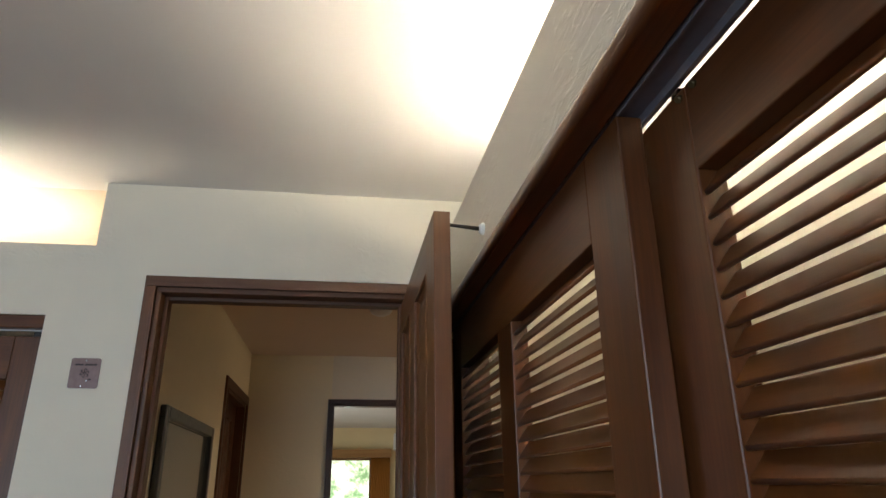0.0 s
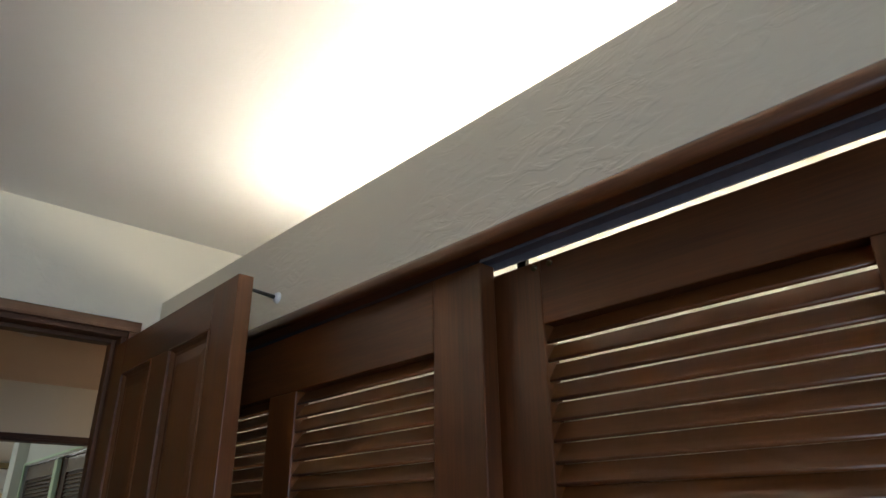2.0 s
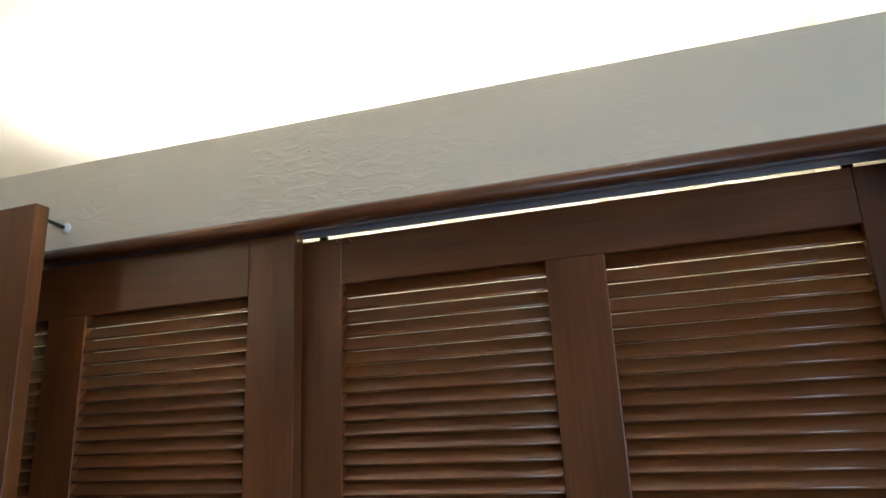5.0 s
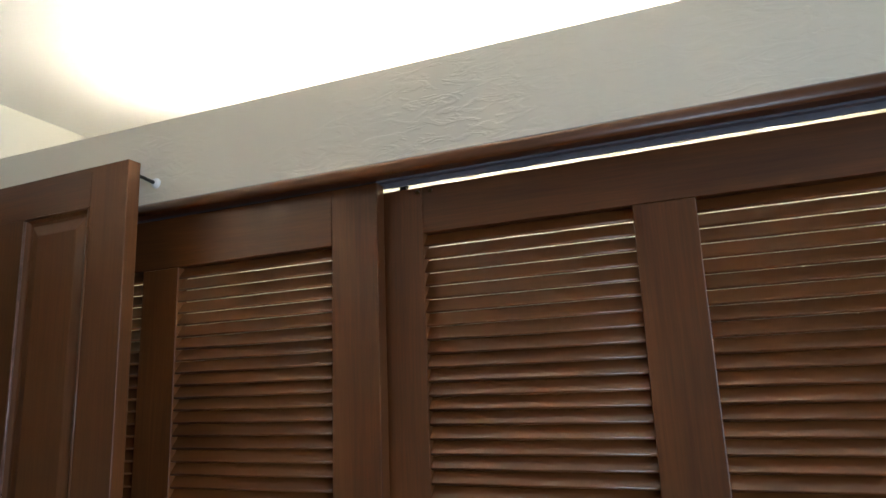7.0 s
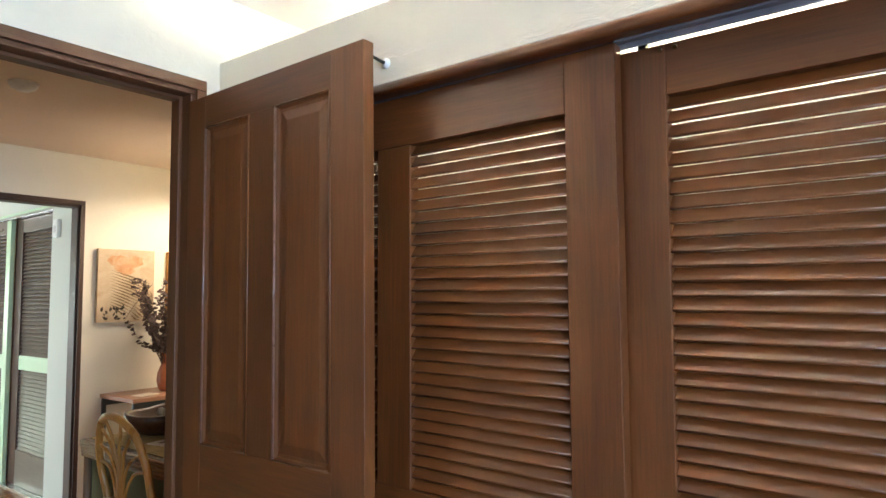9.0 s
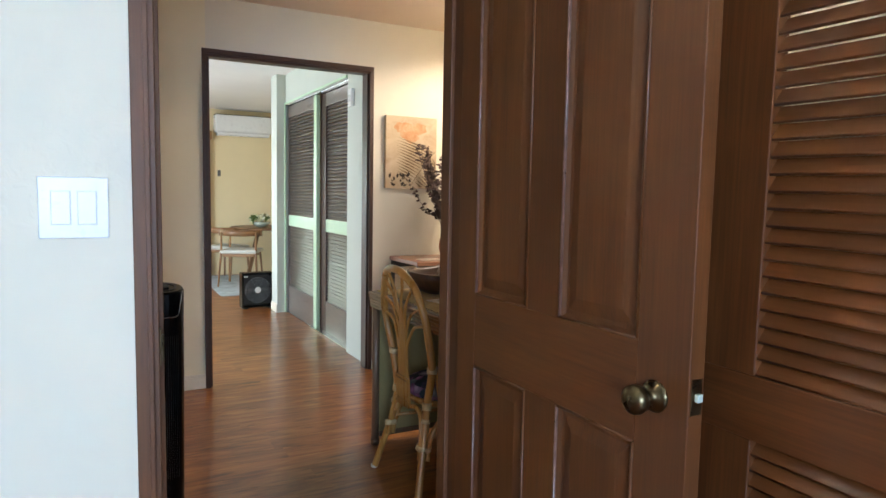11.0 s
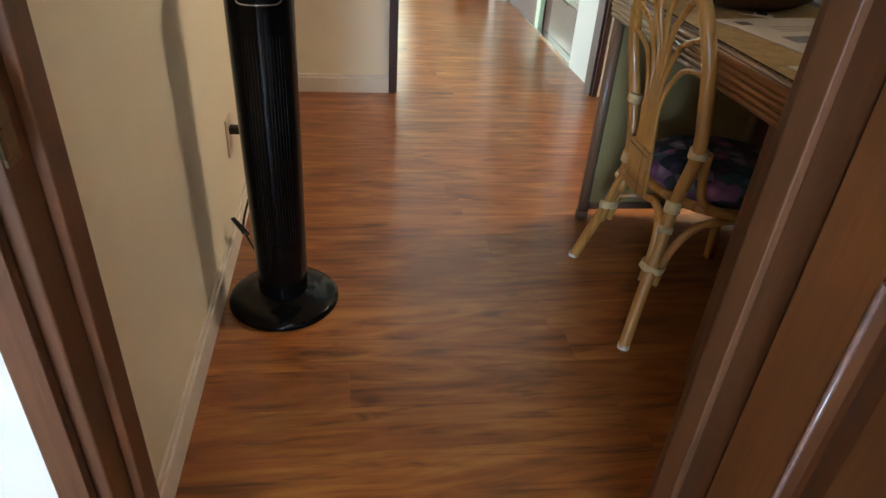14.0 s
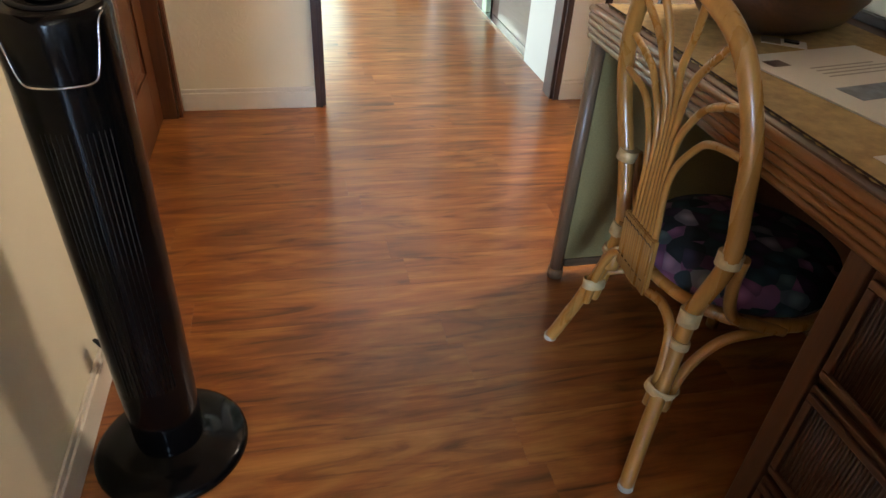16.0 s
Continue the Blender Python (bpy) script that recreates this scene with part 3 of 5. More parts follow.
def tower_fan(m):
    root = thing("tower_fan", m, "tall glossy black tower fan with a round base", "fan")
    base = part("base", lathe(B(), [(0, 0.0), (0.146, 0.0), (0.150, 0.006), (0.149, 0.014), (0.140, 0.022), (0.100, 0.030), (0.070, 0.036), (0.066, 0.040), (0, 0.040)], 48), BLACK, root)
    rings, bm, n = [], B(), 40
    for z, r in ((0.040, 0.064), (0.06, 0.066), (0.20, 0.068), (0.50, 0.072), (0.80, 0.0745), (0.885, 0.076), (0.908, 0.075), (0.916, 0.070)):
        rings.append([bm.verts.new((r * math.cos(2 * math.pi * k / n), 0.94 * r * math.sin(2 * math.pi * k / n), z - (0.020 * (0.5 - 0.5 * math.sin(2 * math.pi * k / n)) if z > 0.89 else 0))) for k in range(n)])
    for a, b in zip(rings, rings[1:]):
        for k in range(n):
            bm.faces.new((a[k], a[(k + 1) % n], b[(k + 1) % n], b[k])).smooth = True
    bm.faces.new(rings[-1])
    body = part("body", bm, BLACK, root)
    bm = B()
    lathe(bm, [(0.010, 0.0), (0.026, 0.0), (0.028, 0.0025), (0.026, 0.004), (0.010, 0.004)], 24, (0, 0, 0))
    bmesh.ops.transform(bm, matrix=pose(0, 0.004, 0.9075, 8), verts=bm.verts)
    part("control_dial", bm, BLACKMATT, root, "matt control dial on the top")
    bm = B()
    lathe(bm, [(0.044, 0.0), (0.052, 0.0), (0.052, 0.002), (0.044, 0.002)], 32)
    bmesh.ops.transform(bm, matrix=pose(0, 0.004, 0.9060, 8), verts=bm.verts)
    part("control_ring", bm, BLACKMATT, root)
    # bright line round the control panel, on the side that faces the door
    pts = []
    for a, z in ((-150, 0.872), (-142, 0.862), (-136, 0.83), (-128, 0.795), (-120, 0.786), (-105, 0.785), (-90, 0.785), (-75, 0.785), (-60, 0.786), (-52, 0.795), (-44, 0.83), (-38, 0.862), (-30, 0.872)):
        r = 0.0762
        pts.append((r * math.cos(radians(a)), 0.94 * r * math.sin(radians(a)), z + 0.022))
    part("trim_line", tube(B(), curve(pts, 3), 0.0017, 6), CHROME, root, "bright silver trim line")
    for k in range(13):
        a = radians(-90 + (k - 6) * 6.0)
        r0 = 0.0702
        part("grille_bar", tube(B(), [(r0 * math.cos(a), 0.94 * r0 * math.sin(a), 0.22), ((r0 + 0.0035) * math.cos(a), 0.94 * (r0 + 0.0035) * math.sin(a), 0.74)], 0.0007, 4), BLACKMATT, root)
    return root


tower_fan(pose(-0.308, 3.100, 0.0, 0, 0, 6))

# outlet with plugs and the fan's lead
outlet = thing("wall_outlet", pose(-0.4795, 3.47, 0.335), "cream outlet plate on the wall with a black plug", "outlet")
part("plate", bx(B(), 0, 0.006, -0.036, 0.036, -0.058, 0.058, 0.002), plain("cream_plastic", (0.70, 0.60, 0.44), 0.4, 0, 0.05), outlet)
part("plug", bx(B(), 0.006, 0.050, -0.013, 0.013, 0.008, 0.032, 0.004), BLACKMATT, outlet, "black plug")
part("socket", bx(B(), 0.006, 0.0075, -0.014, 0.014, -0.036, -0.008, 0.0006), plain("socket_cream", (0.60, 0.50, 0.36), 0.4), outlet)
lead = thing("power_cord", pose(-0.44, 3.30, 0.012), "black power cord bundled with a tie beside the fan", "cord")
part("cord", tube(B(), curve([(0.01, 0.17, 0.335), (0.035, 0.15, 0.28), (0.02, 0.10, 0.18), (0.0, 0.03, 0.10), (0.02, -0.02, 0.075), (0.05, -0.05, 0.035), (0.09, -0.08, 0.0)], 6), 0.0035, 7), BLACKMATT, lead)
for k in range(3):
    part("loop", tube(B(), curve([(0.012 + 0.004 * k, -0.005, 0.085), (-0.012, -0.02 - 0.01 * k, 0.135 + 0.012 * k), (-0.018 + 0.012 * k, -0.03, 0.150 - 0.02 * k), (0.004 + 0.006 * k, -0.012, 0.095)], 5), 0.0038, 7), BLACKMATT, lead)
part("tie", tube(B(), [(0.004, -0.006, 0.092), (0.012, -0.010, 0.100)], 0.010, 10), plain("tie_grey", (0.3, 0.3, 0.3), 0.5), lead)

# framed picture on the hall's side wall
pic = thing("framed_picture", pose(-0.4795, 3.10, 1.13), "black-framed picture behind grey-green glass, hung on the wall", "picture")
fr = lambda y0, y1, z0, z1, ax: part("frame", bx(B(), 0, 0.028, y0, y1, z0, z1, 0.006), plain("black_lacquer", (0.012, 0.010, 0.010), 0.3, 0, 0.2, 40, 0, 0.3), pic)
fr(-0.48, -0.435, 0, 0.675, "z"), fr(0.435, 0.48, 0, 0.675, "z"), fr(-0.4348, 0.4348, 0, 0.045, "y"), fr(-0.4348, 0.4348, 0.63, 0.675, "y")
part("print", bx(B(), 0.002, 0.006, -0.434, 0.434, 0.046, 0.629), plain("faded_print", (0.20, 0.20, 0.16), 0.12, 0, 0.4, 4, 0, 0.8), pic, "dim grey-green print behind glass")


# rattan chair, drawn up to the desk; local +x is its front
def rattan_chair(m):
    root = thing("rattan_chair", m, "honey-coloured rattan chair with a fan-shaped back and floral seat", "chair")
    hoop = [(-0.075, 0.140, 0.285), (-0.068, 0.150, 0.40), (-0.072, 0.195, 0.545), (-0.084, 0.212, 0.66), (-0.102, 0.207, 0.76), (-0.123, 0.158, 0.87), (-0.142, 0.082, 0.925), (-0.148, 0.0, 0.940)]
    full = hoop + [(x, -y, z) for x, y, z in hoop[-2::-1]]
    full = [(x, y + 0.024 * min(1, max(0, (z - 0.55) / 0.12)), z) for x, y, z in full]
    part("back_hoop", tube(B(), curve(full, 6), 0.0165, 12), RATTAN, root)
    for s in (1, -1):
        part("leg", tube(B(), curve([(-0.145, s * 0.228, 0.0), (-0.112, s * 0.190, 0.145), (-0.080, s * 0.158, 0.285), (-0.066, s * 0.145, 0.41)], 5), 0.0155, 12), RATTAN, root)
        part("leg", tube(B(), curve([(0.315, s * 0.205, 0.0), (0.290, s * 0.185, 0.20), (0.270, s * 0.165, 0.39)], 5), 0.0155, 12), RATTAN, root)
        part("foot_tip", lathe(B(), [(0, 0), (0.0165, 0), (0.0165, 0.012), (0, 0.012)], 14, (-0.1445, s * 0.2275, 0.0)), plain("pale_tip", (0.62, 0.56, 0.46), 0.4), root, "pale plastic foot tip")
        # two bent poles, their cut ends bound to the leg: one to the splat, one forward under the seat
        part("brace", tube(B(), curve([(-0.106, s * 0.160, 0.172), (-0.096, s * 0.154, 0.26), (-0.086, s * 0.128, 0.338), (-0.083, s * 0.082, 0.362), (-0.084, s * 0.030, 0.352)], 6), 0.0105, 9), RATTAN, root)
        part("brace", tube(B(), curve([(-0.078, s * 0.176, 0.168), (-0.058, s * 0.170, 0.26), (-0.010, s * 0.176, 0.338), (0.06, s * 0.188, 0.366), (0.16, s * 0.190, 0.372)], 6), 0.0105, 9), RATTAN, root)
        part("side_pole", tube(B(), curve([(-0.046, s * 0.196, 0.548), (-0.034, s * 0.184, 0.47), (-0.008, s * 0.188, 0.408), (0.09, s * 0.205, 0.380)], 6), 0.0115, 9), RATTAN, root)
        for p, q, r in (((-0.072, s * 0.193, 0.535), (-0.069, s * 0.190, 0.560), 0.0215), ((-0.072, s * 0.152, 0.372), (-0.069, s * 0.148, 0.402), 0.0205), ((-0.078, s * 0.158, 0.318), (-0.075, s * 0.155, 0.334), 0.0185)):
            part("binding", tube(B(), [p, q], r, 12), BINDING, root, "wrapped pale cane binding")
        band = lathe(B(), [(0.0205, -0.012), (0.0225, -0.010), (0.0225, 0.010), (0.0205, 0.012)], 20)
        for v in band.verts:
            v.co.x *= 1.45
        bmesh.ops.transform(band, matrix=pose(-0.091, s * 0.168, 0.222, -s * 12, 12, s * 25), verts=band.verts)
        part("binding", band, BINDING, root, "wrapped pale cane binding")
    part("stretcher", tube(B(), [(-0.09, 0.165, 0.255), (0.285, 0.180, 0.235)], 0.0085, 8), RATTAN, root)
    # splat: rods lying side by side low down, peeling off one by one towards the hoop
    mid = 0.028
    for k, (y, z, x, leave, bow) in enumerate(((0.072, 0.922, -0.142, 0.70, 0.0), (0.140, 0.876, -0.125, 0.685, 0.10), (0.190, 0.797, -0.108, 0.650, 0.32), (0.205, 0.722, -0.095, 0.605, 0.55))):
        for s in (1, -1):
            y0 = mid + s * 0.0124 * (k + 0.5)
            y1 = mid + s * y
            pts = [(-0.086, y0, 0.350), (-0.094, y0, 0.48), (-0.100, y0, leave), (0.5 * (x - 0.100), y0 + (y1 - y0) * (0.22 + 0.1 * bow), leave + (z - leave) * (0.42 + 0.45 * bow)), (0.4 * -0.100 + 0.6 * x, y0 + (y1 - y0) * (0.5 + 0.06 * bow), leave + (z - leave) * (0.68 + 0.40 * bow)), (x, y1, z)]
            part("splat_rod", tube(B(), curve(pts, 6), 0.0070, 8), RATTAN, root)
    # woven cane wrapped round the foot of the rods
    bm = B()
    rows = []
    for k in range(13):
        u = k / 12
        y = mid - 0.060 + 0.120 * u
        low = 0.352 - 0.014 * math.sin(math.pi * u)
        rows.append([bm.verts.new(c) for c in ((-0.0965, y, low), (-0.1035, y, 0.474), (-0.094, y, 0.474), (-0.087, y, low))])
    for p, q in zip(rows, rows[1:]):
        for k in range(4):
            bm.faces.new((p[k], q[k], q[(k + 1) % 4], p[(k + 1) % 4]))
    bm.faces.new(rows[0]), bm.faces.new(rows[-1])
    part("splat_panel", bm, RATTAN, root)
    DARKCANE = plain("dark_cane", (0.16, 0.075, 0.025), 0.5)
    for k in range(15):
        y = mid - 0.0575 + 0.0082 * k
        part("splat_cane", tube(B(), [(-0.0965, y, 0.346), (-0.1038, y, 0.473)], 0.0040, 6), RATTAN, root)
    for k in range(14):
        y = mid - 0.0575 + 0.0082 * k
        part("stitch", tube(B(), [(-0.1083, y, 0.462 + 0.004 * (k % 2)), (-0.1083, y + 0.0078, 0.464 - 0.004 * (k % 2))], 0.0012, 5), DARKCANE, root)
        if k % 2:
            part("stitch", tube(B(), [(-0.1022, y, 0.374), (-0.1022, y + 0.0082, 0.374)], 0.0012, 5), DARKCANE, root)
    ring = [(0.118 + 0.19 * math.cos(a), 0.20 * math.sin(a), 0.385) for a in (2 * math.pi * k / 36 for k in range(37))]
    part("seat_ring", tube(B(), ring, 0.0135, 10, False), RATTAN, root)
    bm = lathe(B(), [(0, 0.385), (0.165, 0.385), (0.188, 0.395), (0.195, 0.412), (0.185, 0.440), (0.14, 0.458), (0.0, 0.464)], 40, (0.118, 0, 0))
    m, t, b = nodes_of("floral_fabric")
    v = add(t, "ShaderNodeTexVoronoi", Scale=27.0, Randomness=1.0)
    t.links.new(coords(t, (1, 1, 1), False), v.inputs["Vector"])
    wheel = ramp(t, v.outputs["Color"], [(0.0, (0.006, 0.010, 0.014)), (0.30, (0.012, 0.035, 0.045)), (0.45, (0.03, 0.085, 0.10)), (0.60, (0.06, 0.02, 0.07)), (0.70, (0.55, 0.20, 0.36)), (0.80, (0.34, 0.40, 0.38)), (0.90, (0.06, 0.12, 0.12))])
    shade = ramp(t, v.outputs["Distance"], [(0.0, (1.0, 1.0, 1.0)), (0.55, (0.35, 0.35, 0.4))])
    t.links.new(mul(t, wheel, shade), b.inputs["Base Color"])
    b.inputs["Roughness"].default_value = 0.85
    part("cushion", bm, m, root, "dark cushion with a pink and teal floral print")
    return root


rattan_chair(pose(0.742, 3.070, 0.0))


# desk along the side wall
def desk():
    root = thing("writing_desk", pose(0.0, 0.0, 0.0), "dark wooden desk with a reeded edge and cane end panel", "desk")
    X0, X1, Y0, Y1, Z = 0.668, 1.285, 2.245, 3.575, 0.775
    part("desktop", bx(B(), X0 + 0.012, X1, Y0, Y1 - 0.008, Z - 0.022, Z, 0.003), DESKWOOD("y"), root)
    for k in range(5):
        z = Z - 0.011 - k * 0.0155
        part("reed", tube(B(), [(X0 + 0.010 + 0.002 * k, Y0, z), (X0 + 0.010 + 0.002 * k, Y1 - 0.004, z)], 0.0085, 10), wood("reed_wood", (0.25, 0.085, 0.020), (0.42, 0.165, 0.045), "y", 0.3, 0.5), root)
    part("apron", bx(B(), X0 + 0.020, X0 + 0.038, Y0, Y1 - 0.02, 0.690, Z - 0.0225, 0.002), DESKWOOD("y"), root)
    part("rear_rail", bx(B(), X1 - 0.022, X1, Y0, Y1 - 0.01, Z + 0.0005, Z + 0.022, 0.003), plain("dark_rail_wood", (0.025, 0.012, 0.008), 0.35), root)
    # far end: posts, rails and an olive cane panel
    for x in (X0 + 0.035, X1 - 0.035):
        part("post", tube(B(), [(x, Y1 - 0.022, 0.0), (x, Y1 - 0.022, 0.748)], 0.0185, 14), wood("post_wood", (0.16, 0.092, 0.050), (0.28, 0.170, 0.100), "z", 0.35, 0.3), root)
        part("post_collar", tube(B(), [(x, Y1 - 0.022, 0.0), (x, Y1 - 0.022, 0.030)], 0.0225, 14), wood("post_wood", (0.16, 0.092, 0.050), (0.28, 0.170, 0.100), "z", 0.35, 0.3), root)
    for z0, z1 in ((0.035, 0.062), (0.705, 0.745)):
        part("end_rail", bx(B(), X0 + 0.053, X1 - 0.053, Y1 - 0.034, Y1 - 0.012, z0, z1, 0.004), wood("post_wood", (0.16, 0.092, 0.050), (0.28, 0.170, 0.100), "x", 0.35, 0.3), root)
    part("end_panel", bx(B(), X0 + 0.053, X1 - 0.053, Y1 - 0.029, Y1 - 0.018, 0.062, 0.705), plain("olive_cane", (0.36, 0.28, 0.115), 0.6, 0, 0.25, 220, 0.0006), root, "olive woven cane panel")
    part("modesty_panel", bx(B(), X1 - 0.030, X1 - 0.0205, 2.70, Y1 - 0.030, 0.04, 0.745), DESKWOOD("y"), root)
    # drawer pedestal at the near end
    PX, PY0, PY1 = 0.700, Y0 + 0.005, 2.712
    part("pedestal", bx(B(), PX + 0.018, X1 - 0.02, PY0, PY1, 0.045, 0.690, 0.003), DESKWOOD("z"), root)
    part("plinth", bx(B(), PX + 0.012, X1 - 0.02, PY0, PY1 + 0.006, 0.0, 0.0445, 0.004), DESKWOOD("y"), root)
    part("corner_post", bx(B(), PX, PX + 0.0178, PY1 - 0.040, PY1, 0.045, 0.690, 0.004), DESKWOOD("z"), root)
    part("corner_post", bx(B(), PX, PX + 0.0178, PY0, PY0 + 0.040, 0.045, 0.690, 0.004), DESKWOOD("z"), root)
    for z0, z1 in ((0.058, 0.255), (0.272, 0.470), (0.487, 0.680)):
        dr = part("drawer_front", bx(B(), PX + 0.004, PX + 0.0175, PY0 + 0.043, PY1 - 0.043, z0, z1, 0.003), DESKWOOD("y"), root)
        for ya, yb, za, zb in ((PY0 + 0.050, PY1 - 0.050, z1 - 0.022, z1 - 0.008), (PY0 + 0.050, PY1 - 0.050, z0 + 0.008, z0 + 0.022), (PY0 + 0.050, PY0 + 0.064, z0 + 0.0222, z1 - 0.0222), (PY1 - 0.064, PY1 - 0.050, z0 + 0.0222, z1 - 0.0222)):
            part("drawer_moulding", bx(B(), PX - 0.005, PX + 0.0038, ya, yb, za, zb, 0.003), DESKWOOD("y"), dr)
        y = PY0 + 0.068
        while y < PY1 - 0.067:
            part("drawer_reed", tube(B(), [(PX + 0.0035, y, z0 + 0.023), (PX + 0.0035, y, z1 - 0.023)], 0.0024, 5), DESKWOOD("z"), dr)
            y += 0.0064
        kb = lathe(B(), [(0, 0), (0.008, 0), (0.007, 0.010), (0.014, 0.016), (0.013, 0.024), (0, 0.027)], 16)
        bmesh.ops.transform(kb, matrix=pose(PX + 0.003, 0.5 * (PY0 + PY1), 0.5 * (z0 + z1), 0, -90), verts=kb.verts)
        part("drawer_knob", kb, DESKWOOD("z"), dr)


desk()
# cloth with a pinked edge on the desk
bm = B()
ZC, T = 0.7755, 0.0022
edge = []
x0, x1, y0, y1 = 0.705, 1.215, 2.30, 3.545
n = 96
for k in range(n + 1):
    edge.append((x0 - (0.006 if k % 2 else 0.0), y0 + (y1 - y0) * k / n))
for k in range(1, 41):
    edge.append((x0 + (x1 - x0) * k / 40, y1 + (0.006 if k % 2 else 0.0)))
edge += [(x1, y0)]
lo, hi = [bm.verts.new((x, y, ZC)) for x, y in edge], [bm.verts.new((x, y, ZC + T)) for x, y in edge]
bm.faces.new(hi)
bm.faces.new(lo[::-1])
for k in range(len(edge)):
    j = (k + 1) % len(edge)
    bm.faces.new((lo[k], lo[j], hi[j], hi[k]))
cloth = solo("desk_cloth", bm, plain("tan_cloth", (0.52, 0.37, 0.17), 0.9, 0, 0.35, 38, 0.0008), "tan cloth mat with a dark pinked edge on the desk", "cloth")
part("edging", tube(B(), [(x0 - 0.002, y, ZC + T + 0.0006) for y in (y0, y1)], 0.0017, 6), plain("dark_thread", (0.05, 0.022, 0.01), 0.8), cloth, "dark stitched edging")

# papers
def sheet(name, m, w, h, label, th=0.0012):
    root = thing(name, m, label, "paper", "papers on the desk")
    part("page", bx(B(), -w / 2, w / 2, -h / 2, h / 2, 0, th), plain("paper_white", (0.80, 0.78, 0.74), 0.55, 0, 0.03), root)
    return root


s1 = sheet("brochure", pose(0.985, 2.98, 0.7779, 0, 0, 10), 0.31, 0.46, "white printed brochure with small pictures", 0.003)
PH1, PH2 = plain("photo_blue", (0.22, 0.26, 0.34), 0.4, 0, 0.7, 28), plain("photo_brown", (0.22, 0.16, 0.13), 0.4, 0, 0.6, 40)
part("picture", bx(B(), -0.125, -0.085, 0.165, 0.195, 0.003, 0.0034), PH2, s1, "small brown photograph")
part("picture", bx(B(), -0.10, 0.10, 0.00, 0.055, 0.003, 0.0034), PH1, s1, "blue-grey photograph")
for k in range(4):
    part("text_line", bx(B(), -0.06, 0.12 - 0.02 * (k % 2), 0.10 + 0.014 * k, 0.104 + 0.014 * k, 0.003, 0.0033), plain("print_grey", (0.42, 0.40, 0.38), 0.6), s1)
s2 = sheet("paper_sheet", pose(0.90, 2.70, 0.7779, 0, 0, 6), 0.28, 0.20, "plain white sheet of paper on the desk cloth")
card = thing("sign_holder", pose(0.93, 2.60, 0.7795, 0, 0, -8), "grey folded card standing on the papers", "card")
bm = B()
v = [bm.verts.new(c) for c in ((-0.09, -0.05, 0), (-0.09, 0.05, 0), (-0.075, 0.0, 0.055), (0.09, -0.05, 0), (0.09, 0.05, 0), (0.075, 0.0, 0.055))]
for f in ((0, 1, 2), (3, 5, 4), (0, 2, 5, 3), (1, 4, 5, 2), (0, 3, 4, 1)):
    bm.faces.new([v[k] for k in f])
part("card", bm, plain("card_grey", (0.52, 0.53, 0.55), 0.5), card)
tag = sheet("price_tag", pose(0.955, 3.262, 0.7779, 0, 0, -35), 0.085, 0.045, "small tan and white card on the desk cloth", 0.002)
part("clip", bx(B(), 0.0, 0.028, -0.006, 0.012, 0.002, 0.006, 0.001), BLACKMATT, tag, "black clip")
part("stripe", bx(B(), -0.0425, -0.006, -0.0225, 0.0225, 0.002, 0.0024), plain("tan_card", (0.33, 0.25, 0.16), 0.6), tag)

# carved wooden bowl with shells
bowl = thing("wooden_bowl", pose(1.020, 3.40, 0.7782, 0, 0, 20), "carved brown wooden bowl holding pale seashells", "bowl")
bm = lathe(B(), [(0, 0.0), (0.085, 0.0), (0.125, 0.018), (0.152, 0.055), (0.158, 0.088), (0.150, 0.092), (0.142, 0.082), (0.125, 0.045), (0.08, 0.018), (0, 0.014)], 44)
for vv in bm.verts:
    vv.co.x *= 1.52
    vv.co.y *= 1.02
    vv.co.z *= 1.2
    vv.co.z += 0.006 * math.sin(3 * math.atan2(vv.co.y, vv.co.x)) * (vv.co.z > 0.07)
part("bowl", bm, wood("bowl_wood", (0.045, 0.018, 0.009), (0.19, 0.080, 0.036), "x", 0.4, 0.3), bowl)
random.seed(5)
for k in range(11):
    a, r = random.uniform(0, 6.28), random.uniform(0.01, 0.095)
    bm = lathe(B(), [(0, -0.021), (0.016, -0.014), (0.024, 0.0), (0.016, 0.014), (0, 0.021)], 12)
    bmesh.ops.transform(bm, matrix=pose(r * math.cos(a) * 1.1, r * math.sin(a) * 0.8, 0.080 + 0.02 * random.random(), random.uniform(0, 90), random.uniform(0, 90), 0), verts=bm.verts)
    part("shell", bm, plain("shell_white", (0.70, 0.62, 0.54), 0.45, 0, 0.2, 60), bowl, "pale rounded shell")

# side table with vase
st = thing("side_table", pose(1.56, 4.60, 0.0), "small side table with a terracotta top and dark legs", "table")
part("tabletop", bx(B(), -0.24, 0.24, -0.23, 0.23, 0.785, 0.812, 0.004), wood("table_wood", (0.30, 0.13, 0.075), (0.42, 0.21, 0.13), "x", 0.4, 0.2), st, "reddish tan top")
for x in (-0.22, 0.22):
    for y in (-0.21, 0.21):
        part("leg", bx(B(), x - 0.012, x + 0.012, y - 0.012, y + 0.012, 0, 0.7848, 0.002), BLACKMATT, st)
for y in (-0.21, 0.21):
    part("apron", bx(B(), -0.2078, 0.2078, y - 0.008, y + 0.008, 0.735, 0.7848, 0.002), BLACKMATT, st)
book = solo("booklet", bx(B(), -0.07, 0.07, -0.05, 0.05, 0, 0.006, 0.001), plain("booklet_cover", (0.62, 0.55, 0.46), 0.5, 0, 0.4, 30), "pale booklet lying on the side table", "book", m=pose(1.47, 4.50, 0.8122, 0, 0, 12))
vase = thing("vase", pose(1.665, 4.60, 0.812), "terracotta vase with dense dried dark branches", "vase")
